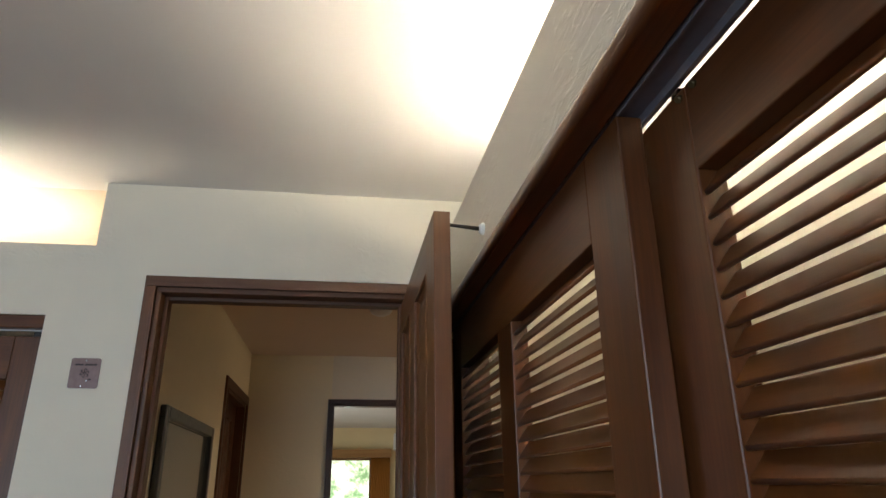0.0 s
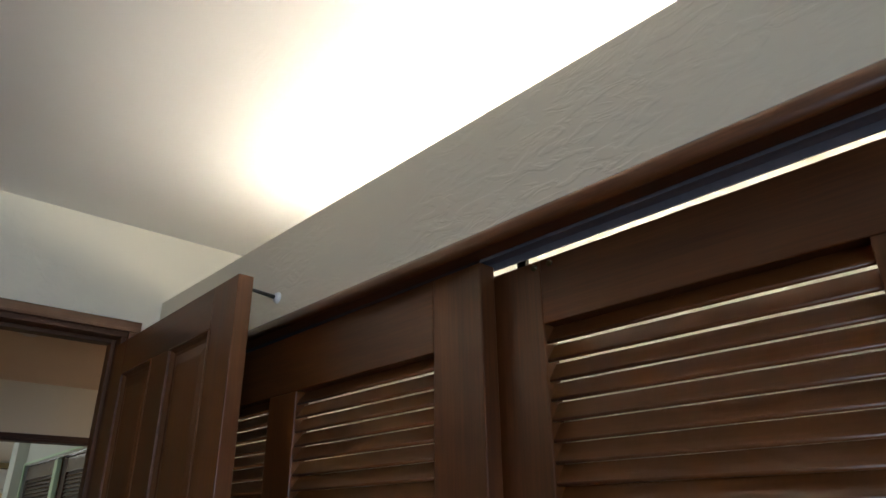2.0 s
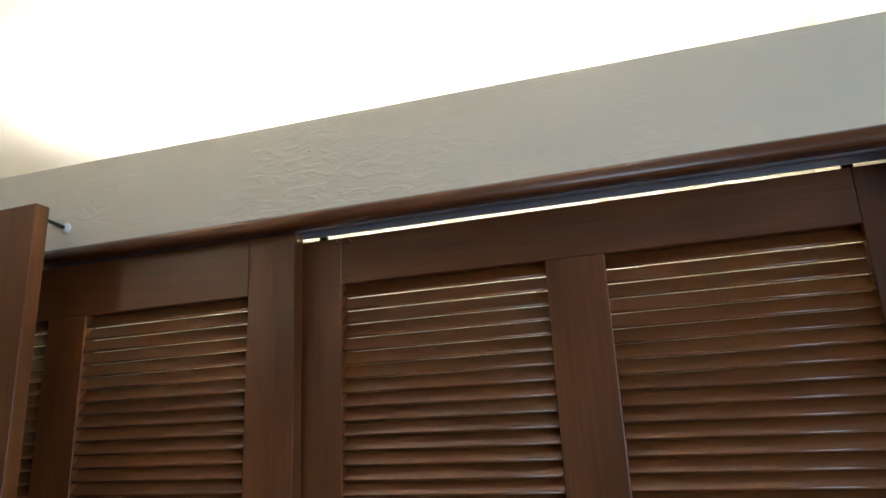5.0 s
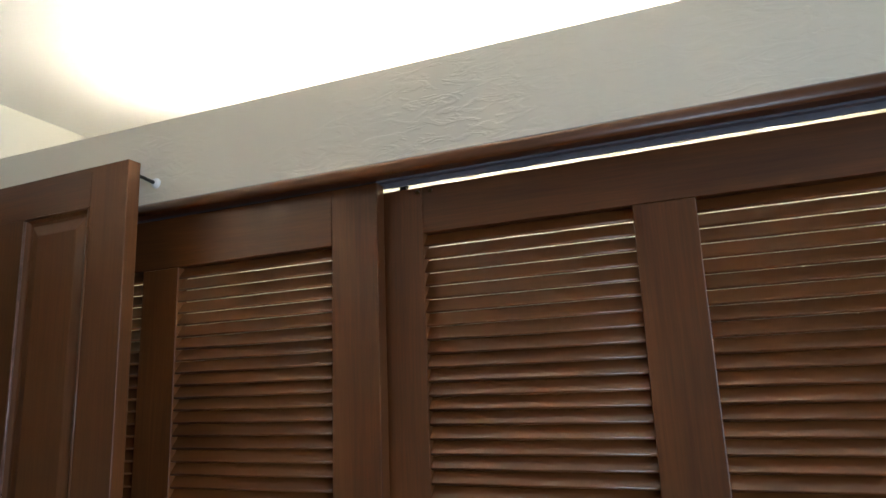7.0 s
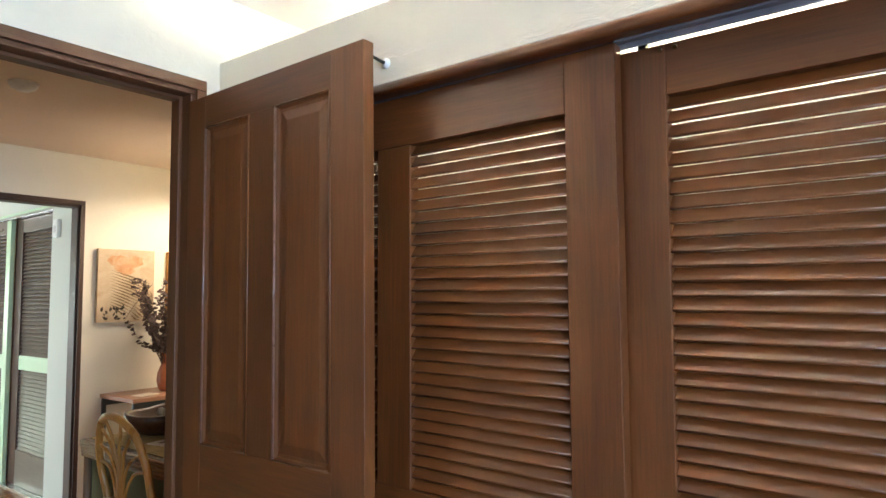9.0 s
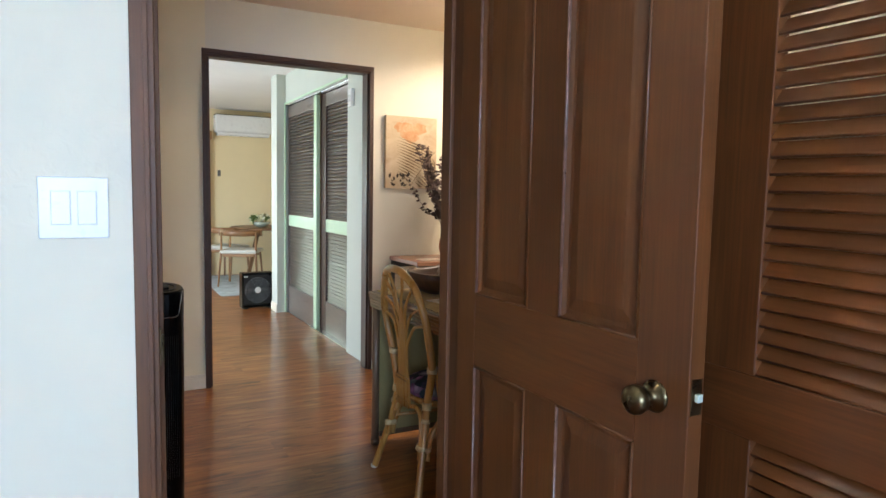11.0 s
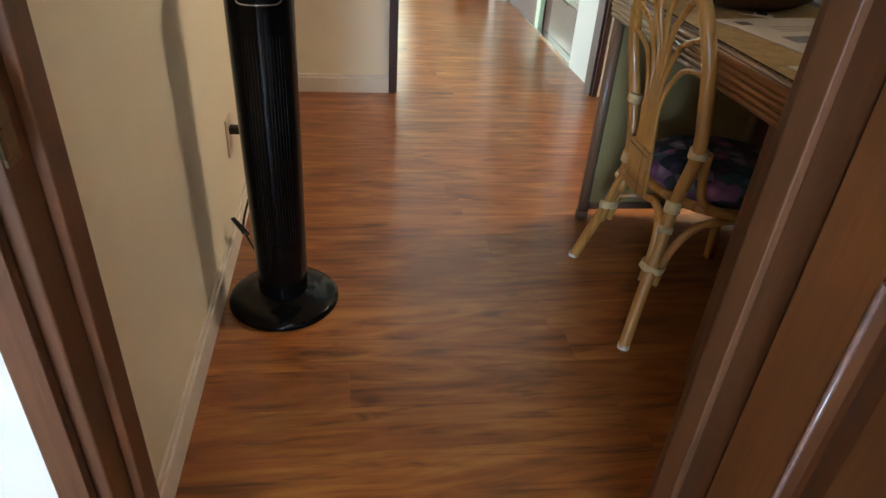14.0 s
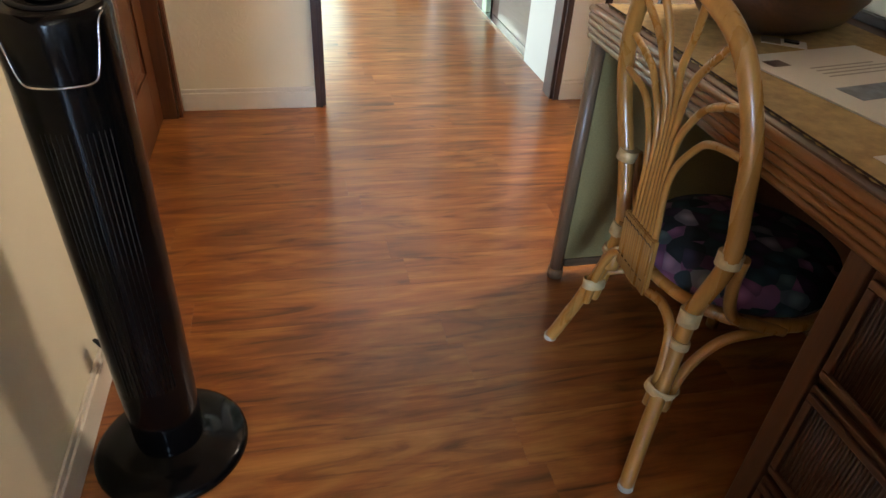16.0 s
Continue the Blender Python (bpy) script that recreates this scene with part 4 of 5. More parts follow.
part("body", lathe(B(), [(0, 0), (0.038, 0), (0.052, 0.02), (0.064, 0.075), (0.058, 0.125), (0.038, 0.18), (0.030, 0.225), (0.040, 0.262), (0.034, 0.262), (0.024, 0.225), (0.028, 0.18), (0, 0.10)], 30), plain("terracotta", (0.42, 0.13, 0.055), 0.35, 0, 0.25, 20, 0.0003, 0.2), vase, "terracotta body")
random.seed(11)
LEAF = plain("dried_leaf", (0.085, 0.050, 0.042), 0.7, 0, 0.5, 25)
bm = B()
for k in range(42):
    a, lean = random.uniform(0, 6.28), random.uniform(0.04, 0.27)
    h = random.uniform(0.30, 0.60)
    pts = curve([(0.012 * math.cos(a), 0.012 * math.sin(a), 0.12), (0.25 * lean * math.cos(a), 0.25 * lean * math.sin(a), 0.26), (0.62 * lean * math.cos(a), 0.55 * lean * math.sin(a), 0.15 + 0.6 * h), (lean * math.cos(a), 0.8 * lean * math.sin(a), 0.17 + h)], 7)
    part("branch", tube(B(), pts, [0.0028 - 0.0018 * i / (len(pts) - 1) for i in range(len(pts))], 5), plain("twig", (0.06, 0.035, 0.022), 0.7), vase)
    for i in range(8, len(pts)):
        for s in range(3):
            d = Vector((random.gauss(0, 1), random.gauss(0, 1), random.gauss(0.5, 0.6))).normalized()
            q = d.orthogonal().normalized()
            L, w = random.uniform(0.024, 0.044), random.uniform(0.009, 0.015)
            c = pts[i]
            f = [bm.verts.new(c), bm.verts.new(c + d * L * 0.5 + q * w), bm.verts.new(c + d * L + Vector((0, 0, -0.003))), bm.verts.new(c + d * L * 0.5 - q * w)]
            bm.faces.new(f)
part("leaves", bm, LEAF, vase, "small dark dried leaves")

# canvases on the far wall
def canvas(x0, x1, z0, z1, label, stops, scale):
    root = thing("canvas_picture", pose(x0, YF0 - 0.0005, z0), label, "picture", "canvas pictures")
    m, t, b = nodes_of("canvas_paint")
    nz = noise_tex(t, coords(t, (1, 1, 1), False), scale, 5, 0.6, 0.8)
    t.links.new(ramp(t, nz, stops), b.inputs["Base Color"])
    b.inputs["Roughness"].default_value = 0.8
    bump(t, b, noise_tex(t, coords(t, (1, 1, 1), False), 420, 2), 0.3, 0.0004)
    part("canvas", bx(B(), 0, x1 - x0, -0.032, 0, 0, z1 - z0, 0.003), m, root)
    return root


c1 = canvas(1.285, 1.685, 1.292, 1.800, "canvas print of tan palm fronds under an orange bloom", [(0.30, (0.50, 0.36, 0.22)), (0.55, (0.62, 0.50, 0.34)), (0.75, (0.66, 0.55, 0.40))], 7.0)
m, t, b = nodes_of("painted_bloom")
nz = noise_tex(t, coords(t, (1, 1, 1), False), 16.0, 4, 0.6, 0.6)
t.links.new(ramp(t, nz, [(0.3, (0.56, 0.25, 0.11)), (0.5, (0.62, 0.36, 0.19)), (0.72, (0.63, 0.49, 0.33))]), b.inputs["Base Color"])
b.inputs["Roughness"].default_value = 0.8
for cx, cz, r in ((0.17, 0.41, 0.075), (0.26, 0.425, 0.055), (0.11, 0.43, 0.045), (0.20, 0.36, 0.05)):
    bm = B()
    ring = [bm.verts.new((cx + r * (1 + 0.16 * math.sin(5 * a + cx * 40)) * math.cos(a), -0.0326 - 0.0002 * cx, cz + 0.75 * r * (1 + 0.14 * math.sin(3 * a + 1)) * math.sin(a))) for a in (2 * math.pi * k / 24 for k in range(24))]
    bm.faces.new(ring)
    part("painted_bloom", bm, m, c1, "orange painted bloom")
FR1, FR2 = plain("painted_frond", (0.27, 0.185, 0.10), 0.8, 0, 0.3, 30), plain("painted_shadow", (0.055, 0.04, 0.028), 0.8, 0, 0.3, 30)
part("painted_stem", tube(B(), curve([(0.39, -0.0328, 0.27), (0.30, -0.0328, 0.17), (0.22, -0.0328, 0.06), (0.19, -0.0328, 0.008)], 6), 0.0022, 5), FR1, c1)
for k in range(14):
    u = k / 13
    px, pz = 0.385 - 0.175 * u, 0.262 - 0.225 * u
    L = 0.30 - 0.17 * u
    bm = B()
    ex, ez = max(0.012, px - L), min(0.40, pz + 0.07 + 0.03 * (1 - u))
    f = [bm.verts.new(c) for c in ((px, -0.0330, pz), (0.5 * (px + ex), -0.0330, 0.5 * (pz + ez) + 0.010), (ex, -0.0330, ez), (0.5 * (px + ex), -0.0330, 0.5 * (pz + ez) - 0.003))]
    bm.faces.new(f)
    part("painted_leaf", bm, FR1, c1)
    if px < 0.37 and pz > 0.05:
        bm = B()
        f = [bm.verts.new(c) for c in ((px, -0.0332, pz), (min(0.388, px + 0.05), -0.0332, pz - 0.035), (min(0.392, px + 0.085), -0.0332, max(0.01, pz - 0.085)), (min(0.38, px + 0.04), -0.0332, pz - 0.042))]
        bm.faces.new(f)
        part("painted_leaf", bm, FR1, c1)
random.seed(3)
for k in range(26):
    px, pz = random.uniform(0.015, 0.20), random.uniform(0.012, 0.085)
    bm = B()
    a, L = random.uniform(0.3, 2.8), random.uniform(0.02, 0.04)
    dx, dz = math.cos(a) * L, abs(math.sin(a)) * L
    f = [bm.verts.new(c) for c in ((px, -0.0334, pz), (px + dx * 0.5 - dz * 0.25, -0.0334, pz + dz * 0.5 + dx * 0.25), (px + dx, -0.0334, pz + dz), (px + dx * 0.5 + dz * 0.25, -0.0334, pz + dz * 0.5 - dx * 0.25))]
    bm.faces.new(f)
    part("painted_leaf", bm, FR2, c1)
canvas(1.788, 2.188, 1.292, 1.800, "canvas print in mottled burnt orange and gold", [(0.30, (0.38, 0.13, 0.03)), (0.5, (0.58, 0.27, 0.07)), (0.72, (0.62, 0.46, 0.20))], 9.0)

# smoke detector and recessed downlight in the hall ceiling
sd = thing("smoke_detector", pose(0.36, 3.53, CZ), "round white smoke detector on the ceiling", "smoke detector")
part("body", lathe(B(), [(0, -0.036), (0.030, -0.036), (0.034, -0.030), (0.050, -0.026), (0.060, -0.012), (0.062, 0.0), (0, 0.0)], 32), WHITE, sd)
dl = thing("downlight", pose(2.04, 4.02, CZ), "white round downlight fixed to the ceiling", "light fixture")
part("trim_ring", lathe(B(), [(0.062, -0.001), (0.062, -0.008), (0.085, -0.008), (0.088, -0.0005), (0.062, -0.0005)], 32), WHITE, dl)

# ---- living room ----
# green reflection of the garden, painted on rails, one stile and the trim
REFLECTGREEN = lambda axis: plain("reflected_green", (0.52, 0.70, 0.50), 0.34, 0, 0.06, 12)
SLAT2 = lambda axis: wood("grey_brown_slat", (0.085, 0.058, 0.045), (0.15, 0.11, 0.088), axis, 0.36, 0.3)
ZR = (0.27, 0.895, 1.005, 1.99)
FRAME2 = lambda axis: wood("grey_brown_frame", (0.15, 0.115, 0.10), (0.23, 0.19, 0.17), axis, 0.3, 0.4)
louvre_door("louvred_sliding_door", pose(1.245, 6.774, 0.012, 0, 0, -90), "grey-brown louvred sliding closet door, reflected green painted on its rail", 1, 2.10, ZR, (0.03, 0.09), 0.1, 0.868, 0.034, FRAME2, SLAT2, REFLECTGREEN, "living room sliding doors", pitch=0.031, tilt=61, blade=0.0325, ends=(FRAME2, REFLECTGREEN))
# far stile takes the dark casing wood in place of the shade there
louvre_door("louvred_sliding_door", pose(1.287, 5.846, 0.012, 0, 0, -90), "grey-brown louvred sliding closet door, reflected green painted on its rail", 1, 2.10, ZR, (0.15, 0.02), 0.1, 0.718, 0.034, FRAME2, SLAT2, REFLECTGREEN, "living room sliding doors", pitch=0.031, tilt=61, blade=0.0325, ends=(DARKTRIM, FRAME2))
setting("slider_track", bx(bx(B(), 1.215, 1.31, 5.40, 7.268, 0.0, 0.011, 0.002), 1.215, 1.31, 5.402, 7.266, 2.117, 2.129, 0.002), CHROME, "metal floor and head track")
setting("slider_trim", bx(bx(B(), 1.190, 1.2045, 7.244, 7.268, 0, 2.13, 0.003), 1.190, 1.2045, 5.40, 7.268, 2.1305, 2.150, 0.003), REFLECTGREEN("z"), "trim round the sliding doors, coloured with reflected green")
th = thing("thermostat", pose(1.2045, 5.29, 1.965), "small white thermostat box on the wall", "thermostat")
part("case", bx(B(), -0.026, 0, -0.04, 0.04, -0.065, 0.065, 0.005), WHITE, th)
part("grille", bx(B(), -0.0275, -0.0258, -0.022, 0.022, -0.03, 0.02, 0.0005), plain("switch_gap", (0.62, 0.62, 0.63), 0.5), th)
sw = thing("light_switch", pose(1.1145, 7.40, 1.17), "white light switch plate on the pilaster", "light switch")
part("plate", bx(B(), -0.006, 0, -0.035, 0.035, -0.06, 0.06, 0.002), WHITE, sw)
part("rocker", bx(B(), -0.009, -0.006, -0.016, 0.016, -0.033, 0.033, 0.001), WHITE, sw)


def box_fan(m):
    root = thing("box_fan", m, "square black box fan with a round grille on the floor", "fan")
    w, d = 0.335, 0.12
    for a in ((-w / 2, -w / 2 + 0.022, 0.012, 0.385), (w / 2 - 0.022, w / 2, 0.012, 0.385)):
        part("side", bx(B(), a[0], a[1], -d / 2, d / 2, a[2], a[3], 0.006), BLACK, root)
    for a in ((0.012, 0.034), (0.363, 0.385)):
        part("edge", bx(B(), -w / 2 + 0.0222, w / 2 - 0.0222, -d / 2, d / 2, a[0], a[1], 0.004), BLACK, root)
    bm = B()
    n, zc = 40, 0.198
    inner = [bm.verts.new((0.135 * math.cos(2 * math.pi * k / n), -d / 2 + 0.006, zc + 0.135 * math.sin(2 * math.pi * k / n))) for k in range(n)]
    outer = []
    for k in range(n):
        c, s = math.cos(2 * math.pi * k / n), math.sin(2 * math.pi * k / n)
        r = 0.150 / max(abs(c), abs(s))
        outer.append(bm.verts.new((r * c, -d / 2 + 0.004, zc + min(0.166, max(-0.166, r * s)))))
    for k in range(n):
        bm.faces.new((inner[k], inner[(k + 1) % n], outer[(k + 1) % n], outer[k]))
    part("face", bm, BLACKMATT, root)
    for r in (0.05, 0.068, 0.086, 0.104, 0.122, 0.135):
        part("grille_ring", tube(B(), [(r * math.cos(2 * math.pi * k / 32), -d / 2 + 0.003, zc + r * math.sin(2 * math.pi * k / 32)) for k in range(33)], 0.0016, 5, False), plain("grille_grey", (0.30, 0.30, 0.31), 0.4), root)
    for k in range(6):
        a = k * math.pi / 3
        part("grille_spoke", tube(B(), [(0.03 * math.cos(a), -d / 2 + 0.004, zc + 0.03 * math.sin(a)), (0.135 * math.cos(a), -d / 2 + 0.004, zc + 0.135 * math.sin(a))], 0.0018, 5), plain("grille_grey", (0.30, 0.30, 0.31), 0.4), root)
    for k in range(5):
        a = k * 2 * math.pi / 5
        bm = B()
        f = [bm.verts.new((r * math.cos(a + o), y, zc + r * math.sin(a + o))) for r, o, y in ((0.03, 0.0, 0.0), (0.12, -0.25, -0.012), (0.125, 0.35, 0.015), (0.03, 0.5, 0.012))]
        bm.faces.new(f)
        bmesh.ops.solidify(bm, geom=bm.faces[:], thickness=0.002)
        part("blade", bm, plain("blade_black", (0.07, 0.07, 0.075), 0.3), root)
    hub = lathe(B(), [(0, 0.0), (0.032, 0.0), (0.034, 0.006), (0.028, 0.010), (0, 0.012)], 24)
    bmesh.ops.transform(hub, matrix=pose(0, -d / 2 + 0.004, zc, 90), verts=hub.verts)
    part("hub_cap", hub, WHITE, root, "white hub cap")
    part("badge", bx(B(), -0.145, -0.105, -d / 2 - 0.001, -d / 2 + 0.002, 0.338, 0.352), WHITE, root, "pale badge")
    for x in (-0.13, 0.13):
        part("foot", bx(B(), x - 0.025, x + 0.025, -d / 2 - 0.01, d / 2 + 0.01, 0, 0.0118, 0.003), BLACKMATT, root)
    part("back_panel", bx(B(), -w / 2 + 0.023, w / 2 - 0.023, d / 2 - 0.012, d / 2 - 0.008, 0.036, 0.361), plain("duct_grey", (0.035, 0.035, 0.04), 0.5), root)


box_fan(pose(0.985, 7.66, 0.0, 0, 0, 3))
rug = solo("rug", bx(B(), 0.76, 2.75, 8.54, 10.45, 0.002, 0.011, 0.003), plain("rug_wool", (0.50, 0.55, 0.58), 0.95, 0, 0.4, 7, 0.002), "pale grey-blue rug with a faded pattern on the floor", "rug")


def dining_chair(m):
    root = thing("dining_chair", m, "oak dining chair with a curved backrest and pale seat pad", "chair", "chairs round the table")
    for x, y, h in ((-0.22, -0.19, 0.70), (0.22, -0.19, 0.70), (-0.19, 0.22, 0.43), (0.19, 0.22, 0.43)):
        s = 1 if x > 0 else -1
        part("leg", tube(B(), [(x + 0.03 * s, y + (0.03 if y > 0 else -0.05), 0.0), (x, y, 0.43)] + ([(x, y + 0.02, h)] if h > 0.5 else []), [0.011, 0.016] + ([0.013] if h > 0.5 else []), 10), OAK("z"), root)
    part("seat_frame", bx(B(), -0.20, 0.20, -0.20, 0.23, 0.385, 0.425, 0.006), OAK("x"), root)
    part("seat_pad", bx(B(), -0.235, 0.235, -0.215, 0.245, 0.4252, 0.475, 0.02), plain("seat_fabric", (0.62, 0.60, 0.55), 0.9, 0, 0.15, 120), root, "pale upholstered seat pad")
    bm = B()
    n = 16
    rows = []
    for k in range(n + 1):
        a = radians(200 + 140 * k / n)
        px, py = 0.275 * math.cos(a), 0.02 + 0.26 * math.sin(a)
        q = Vector((math.cos(a), math.sin(a), 0)) * 0.010
        rows.append([bm.verts.new((px + sx * q.x, py + sx * q.y, z)) for sx, z in ((1, 0.655), (1, 0.735), (-1, 0.735), (-1, 0.655))])
    for a, b in zip(rows, rows[1:]):
        for k in range(4):
            bm.faces.new((a[k], a[(k + 1) % 4], b[(k + 1) % 4], b[k])).smooth = k % 2 == 0
    bm.faces.new(rows[0]), bm.faces.new(rows[-1])
    part("backrest", bm, OAK("x"), root)
    for a in (200, 340):
        c, s = math.cos(radians(a)), math.sin(radians(a))
        part("end_cap", bx(B(), 0.275 * c - 0.02, 0.275 * c + 0.02, 0.02 + 0.26 * s - 0.018, 0.02 + 0.26 * s + 0.030, 0.652, 0.738, 0.008), OAK("z"), root)
    return root


dc = dining_chair(pose(1.17, 9.42, 0.011, 0, 0, -24))
copy_thing(dc, pose(1.07, 10.08, 0.011, 0, 0, -48))
copy_thing(dc, pose(1.95, 9.35, 0.011, 0, 0, 22))
tb = thing("dining_table", pose(1.62, 10.02, 0.011), "round oak dining table on splayed legs", "table")
part("tabletop", lathe(B(), [(0, 0.705), (0.47, 0.705), (0.49, 0.715), (0.492, 0.728), (0.48, 0.735), (0, 0.735)], 48), OAK("x"), tb)
for k in range(4):
    a = k * math.pi / 2 + 0.5
    part("leg", tube(B(), [(0.36 * math.cos(a), 0.36 * math.sin(a), 0.0), (0.14 * math.cos(a), 0.14 * math.sin(a), 0.7045)], [0.014, 0.022], 10), OAK("z"), tb)
fl = thing("flower_bowl", pose(1.52, 9.86, 0.746), "glass bowl of white flowers with green leaves", "flowers")
part("bowl", lathe(B(), [(0, 0), (0.05, 0), (0.10, 0.03), (0.13, 0.075), (0.125, 0.075), (0.095, 0.033), (0, 0.008)], 30), plain("bowl_glass", (0.45, 0.52, 0.46), 0.1, 0, 0.1, 20, 0, 0.5), fl)
random.seed(8)
for k in range(26):
    a, r, z = random.uniform(0, 6.28), random.uniform(0, 0.15), random.uniform(0.08, 0.17)
    bm = B()
    for p in range(8):
        d = Vector((random.gauss(0, 1), random.gauss(0, 1), random.gauss(0.4, 0.8))).normalized()
        q = d.orthogonal().normalized()
        c = Vector((r * math.cos(a), r * math.sin(a), z))
        L = 0.052
        bm.faces.new([bm.verts.new(c), bm.verts.new(c + d * L * 0.6 + q * 0.022), bm.verts.new(c + d * L), bm.verts.new(c + d * L * 0.6 - q * 0.022)])
    part("flower" if k < 18 else "leaf_sprig", bm, plain("white_petal", (0.84, 0.82, 0.62), 0.6) if k < 18 else plain("green_leaf", (0.16, 0.24, 0.08), 0.5), fl)

ac = thing("air_conditioner", pose(1.40, 10.5995, 2.035), "white wall-mounted air conditioner", "air conditioner")
part("case", bx(B(), -0.40, 0.40, -0.21, 0, 0.055, 0.305, 0.02), WHITE, ac)
part("flap", bx(B(), -0.37, 0.37, -0.20, -0.05, 0.012, 0.0545, 0.008), WHITE, ac)
part("slot", bx(B(), -0.38, 0.38, -0.2115, -0.20, 0.050, 0.058), plain("switch_gap", (0.62, 0.62, 0.63), 0.5), ac)
part("top_vent", bx(B(), -0.39, 0.39, -0.19, -0.02, 0.3052, 0.312, 0.002), plain("vent_brown", (0.14, 0.10, 0.07), 0.6), ac)
ws = solo("wall_control", bx(B(), -0.022, 0.022, -0.014, 0, -0.045, 0.045, 0.004), plain("control_grey", (0.10, 0.09, 0.08), 0.5), "small dark wall control panel", "switch", m=pose(1.075, 10.5995, 1.505))

# window with wooden valance and curtain
win = thing("window_1", pose(-0.38, 10.60, 0.0), "wide window with a wooden frame looking on a garden", "window", "", "structure")
for x0, x1, z0, z1, ax in ((-1.07, -1.02, 0.85, 2.0, "z"), (1.02, 1.07, 0.85, 2.0, "z"), (-1.0198, 1.0198, 0.85, 0.90, "x"), (-1.0198, 1.0198, 1.95, 2.0, "x"), (-0.025, 0.025, 0.9002, 1.9498, "z")):
    part("window_frame", bx(B(), x0, x1, 0.02, 0.09, z0, z1, 0.003), OAK(ax), win)
part("window_sill", bx(B(), -1.12, 1.12, -0.05, 0.018, 0.815, 0.8495, 0.004), OAK("x"), win)
glass, t, b = nodes_of("window_glass")
b.inputs["Transmission Weight"].default_value, b.inputs["Roughness"].default_value, b.inputs["IOR"].default_value = 1.0, 0.0, 1.02
for x0, x1 in ((-1.0198, -0.0252), (0.0252, 1.0198)):
    p = part("pane", bx(B(), x0, x1, 0.05, 0.054, 0.9002, 1.9498), glass, win)
    p.visible_shadow = False
setting("valance", bx(B(), -1.55, 0.965, 10.47, 10.598, 1.985, 2.105, 0.004), wood("valance_wood", (0.36, 0.17, 0.06), (0.52, 0.28, 0.11), "x", 0.45, 0.1), "honey-coloured wooden valance over the window")
bm = B()
n, rows = 60, []
for k in range(n + 1):
    x = 0.66 + 0.29 * k / n
    y = 10.55 + 0.022 * math.sin(k * 1.05)
    rows.append([bm.verts.new((x, y, 0.02)), bm.verts.new((x, y, 1.984)), bm.verts.new((x, y + 0.006, 1.984)), bm.verts.new((x, y + 0.006, 0.02))])
for a, b in zip(rows, rows[1:]):
    for k in range(4):
        bm.faces.new((a[k], a[(k + 1) % 4], b[(k + 1) % 4], b[k])).smooth = True
bm.faces.new(rows[0]), bm.faces.new(rows[-1])
solo("curtain", bm, plain("amber_curtain", (0.60, 0.25, 0.055), 0.85, 0, 0.25, 60), "amber brown curtain gathered beside the window", "curtain")

# bedroom window and the garden outside
win2 = thing("window_2", pose(-1.25, -2.46, 0.0), "white bedroom window", "window", "", "structure")
for x0, x1, z0, z1 in ((-0.95, -0.90, 0.85, 2.05), (0.90, 0.95, 0.85, 2.05), (-0.8998, 0.8998, 0.85, 0.90), (-0.8998, 0.8998, 2.0, 2.05)):
    part("window_frame", bx(B(), x0, x1, -0.04, 0.04, z0, z1, 0.003), WHITE, win2)
# backdrop foliage emits its own colour in place of daylight
gm, t, b = nodes_of("garden_backdrop")
nz = noise_tex(t, coords(t, (1, 1, 1), False), 2.3, 9, 0.75, 0.3)
col = ramp(t, nz, [(0.28, (0.03, 0.08, 0.04)), (0.42, (0.12, 0.24, 0.12)), (0.50, (0.42, 0.55, 0.42)), (0.58, (0.80, 0.92, 1.0))])
t.links.new(col, b.inputs["Base Color"])
t.links.new(col, b.inputs["Emission Color"])
b.inputs["Emission Strength"].default_value = GARDEN_E
setting("backdrop_garden", bx(B(), -9, 9, 17.0, 17.2, -0.5, 7), gm, "bright green garden foliage outside the window")
# paving strip glows instead of being sunlit, pale blue for reflections indoors
setting("backdrop_drive", bx(B(), -9, 9, 16.4, 16.7, -0.5, 1.15), glow("glowing_paving", (0.80, 0.90, 1.0), GARDEN_E), "pale paving beyond the garden, glowing in place of sunlight")
setting("ground", bx(B(), -60, 60, -60, 60, -0.30, -0.12), plain("lawn", (0.06, 0.11, 0.035), 0.9, 0, 0.4, 3), "green lawn around the house")

# ---- floors of laid planks ----
m, t, b = nodes_of("laminate")
broad = noise_tex(t, coords(t, (1.3, 7, 7)), 1.0, 4, 0.55, 2.2)
strk = noise_tex(t, coords(t, (2.6, 19, 19)), 1.0, 4, 0.55, 2.0)
fine = noise_tex(t, coords(t, (9, 240, 240)), 1.0, 3, 0.6)
knots = noise_tex(t, coords(t, (6.0, 13.0, 13.0)), 1.0, 2, 0.5, 0.6)
col = ramp(t, broad, [(0.25, (0.20, 0.057, 0.012)), (0.48, (0.37, 0.116, 0.026)), (0.75, (0.56, 0.230, 0.055))])
col = mul(t, col, ramp(t, strk, [(0.28, (0.22, 0.15, 0.11)), (0.44, (0.74, 0.68, 0.62)), (0.62, (1.0, 1.0, 1.0))]), 0.85)
col = mul(t, col, ramp(t, fine, [(0.25, (0.82, 0.80, 0.78)), (0.65, (1.0, 1.0, 1.0))]))
col = mul(t, col, ramp(t, knots, [(0.20, (0.35, 0.28, 0.25)), (0.31, (1.0, 1.0, 1.0))]))
info = t.nodes.new("ShaderNodeObjectInfo")
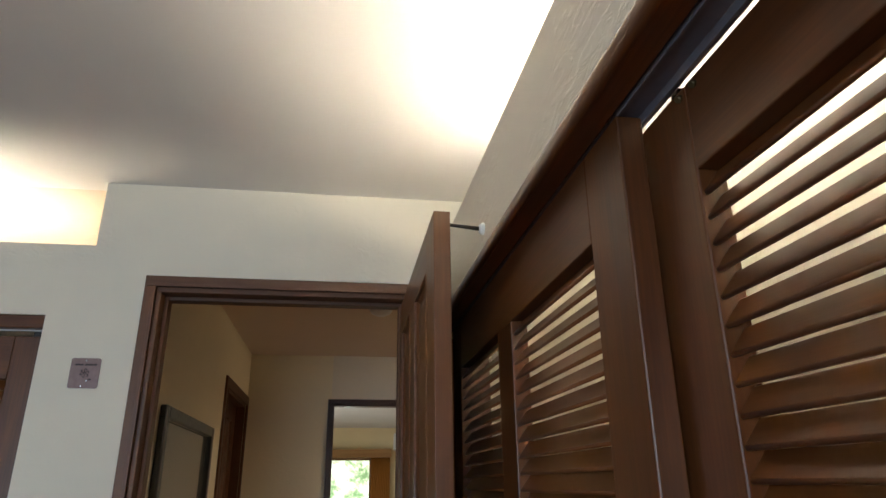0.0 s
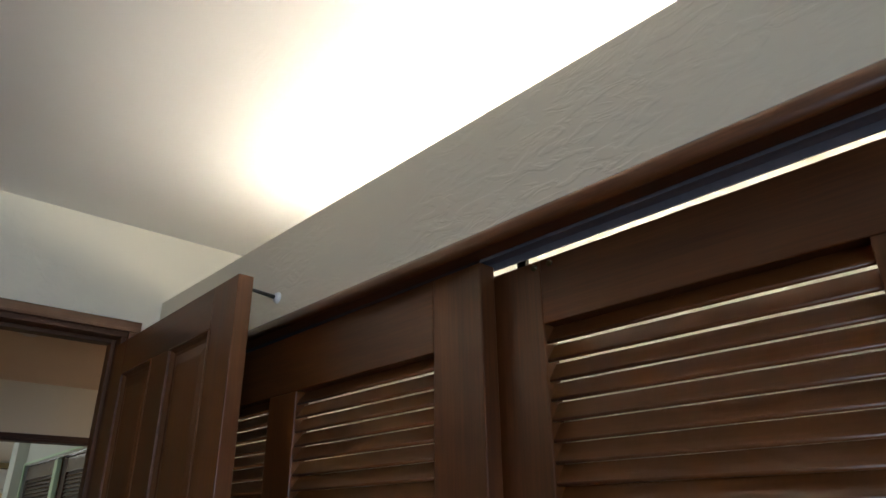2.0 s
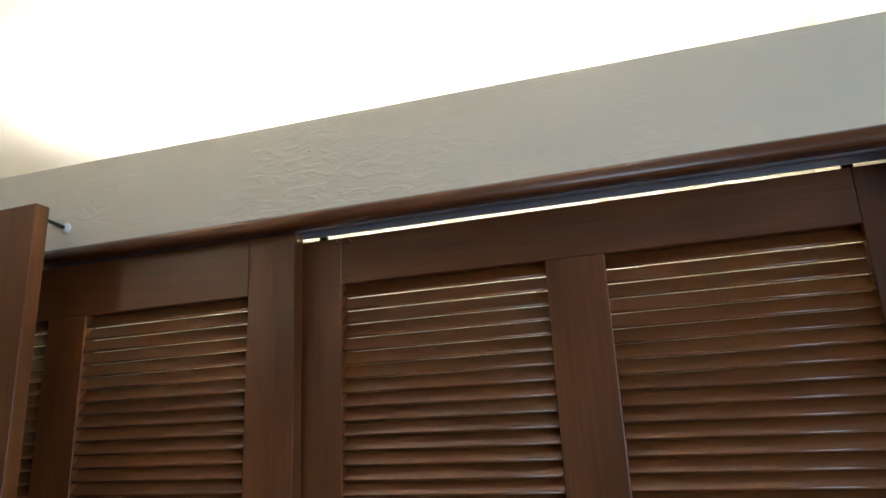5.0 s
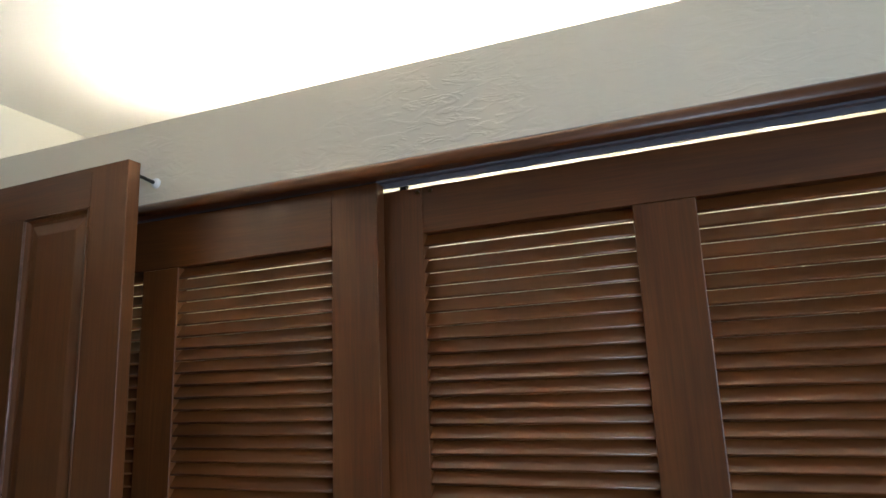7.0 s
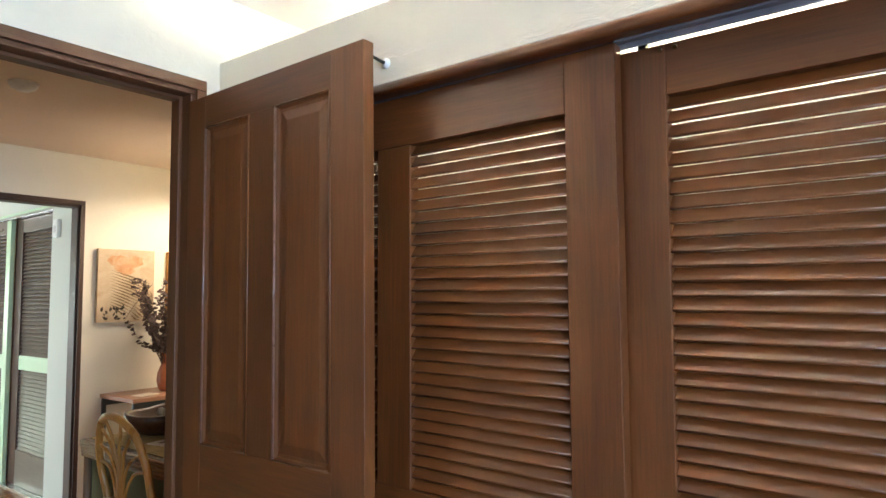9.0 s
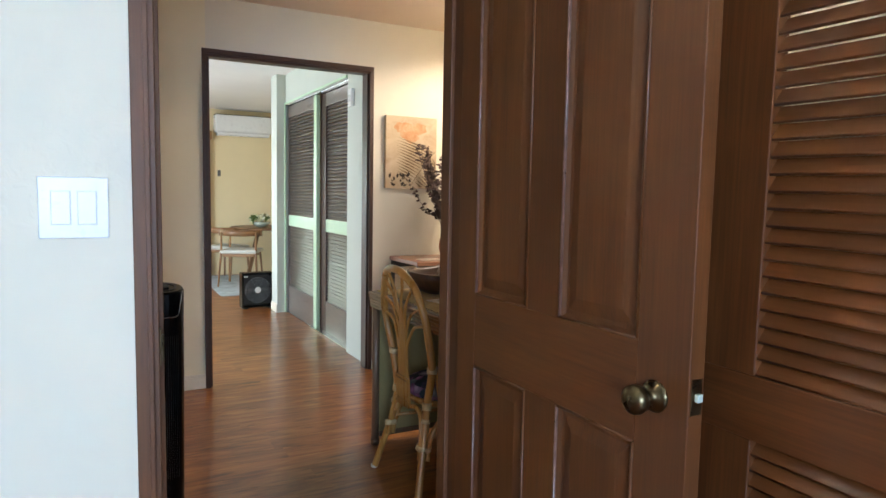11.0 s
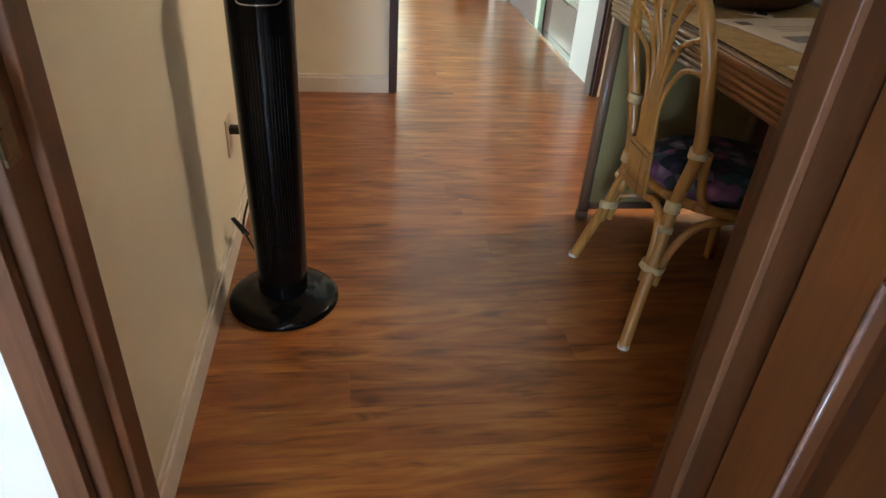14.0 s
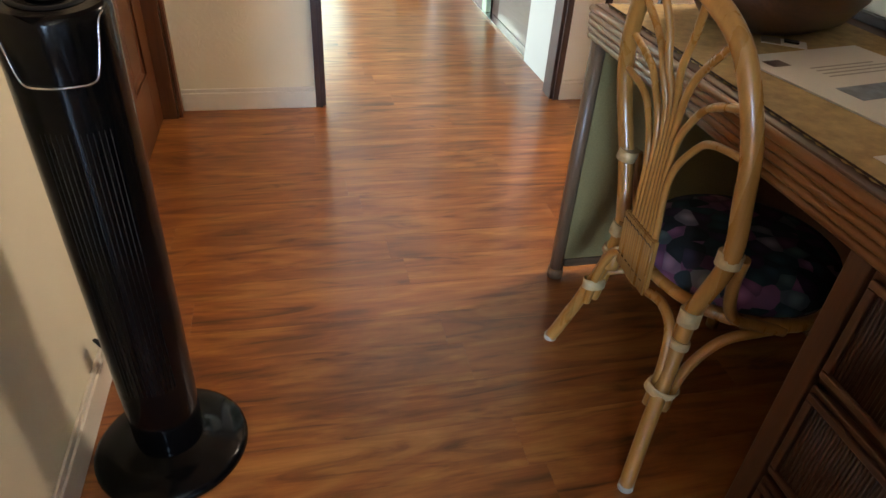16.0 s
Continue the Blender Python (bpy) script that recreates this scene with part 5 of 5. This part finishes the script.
col = mul(t, col, ramp(t, info.outputs["Random"], [(0, (0.86, 0.85, 0.84)), (1, (1.0, 1.0, 1.0))]))
t.links.new(col, b.inputs["Base Color"])
t.links.new(ramp(t, broad, [(0.2, (0.33,) * 3), (0.8, (0.29,) * 3)]), b.inputs["Roughness"])
b.inputs["Coat Weight"].default_value, b.inputs["Coat Roughness"].default_value = 0.45, 0.2
PLANK_L, PLANK_W, GAP = 1.22, 0.128, 0.0002


def plank_mesh(length):
    bm = B()
    e = 0.0004
    pts = [((0, 0), (length, PLANK_W - GAP), -0.012), ((0, 0), (length, PLANK_W - GAP), -e * 0.4), ((e, e), (length - e, PLANK_W - GAP - e), 0.0)]
    rings = [[bm.verts.new(c) for c in ((a[0], a[1], z), (b2[0], a[1], z), (b2[0], b2[1], z), (a[0], b2[1], z))] for a, b2, z in pts]
    for p, q in zip(rings, rings[1:]):
        for k in range(4):
            bm.faces.new((p[k], p[(k + 1) % 4], q[(k + 1) % 4], q[k]))
    bm.faces.new(rings[-1])
    return mesh_of("plank", bm, m)


SHARED = {}


def plank_floor(name, x0, x1, y0, y1):
    base = setting(name, bx(B(), x0, x1, y0, y1, -0.10, -0.013), plain("underlay", (0.05, 0.03, 0.02), 0.9), "glossy reddish brown wood laminate plank floor")
    j, y = 0, y0
    while y < y1 - 0.01:
        x = x0 - ((j * 0.437 + 0.2 * (j % 3)) % PLANK_L)
        while x < x1:
            a, c = max(x, x0), min(x + PLANK_L, x1)
            if c - a > 0.02:
                L = round(c - a - GAP, 2)
                if L not in SHARED:
                    SHARED[L] = plank_mesh(L)
                p = part("plank", SHARED[L], None, base)
                p.location = (a, y, 0.0)
                p.scale.x = (c - a - GAP) / L
            x += PLANK_L
        y += PLANK_W
        j += 1


plank_floor("floor_hall", -0.62, 2.62, 2.16, 2.16 + 21 * PLANK_W)
plank_floor("floor_bedroom", -2.72, 1.30, 2.16 - 37 * PLANK_W, 2.16)
plank_floor("floor_living", -2.02, 3.02, 2.16 + 21 * PLANK_W, 2.16 + 66 * PLANK_W)
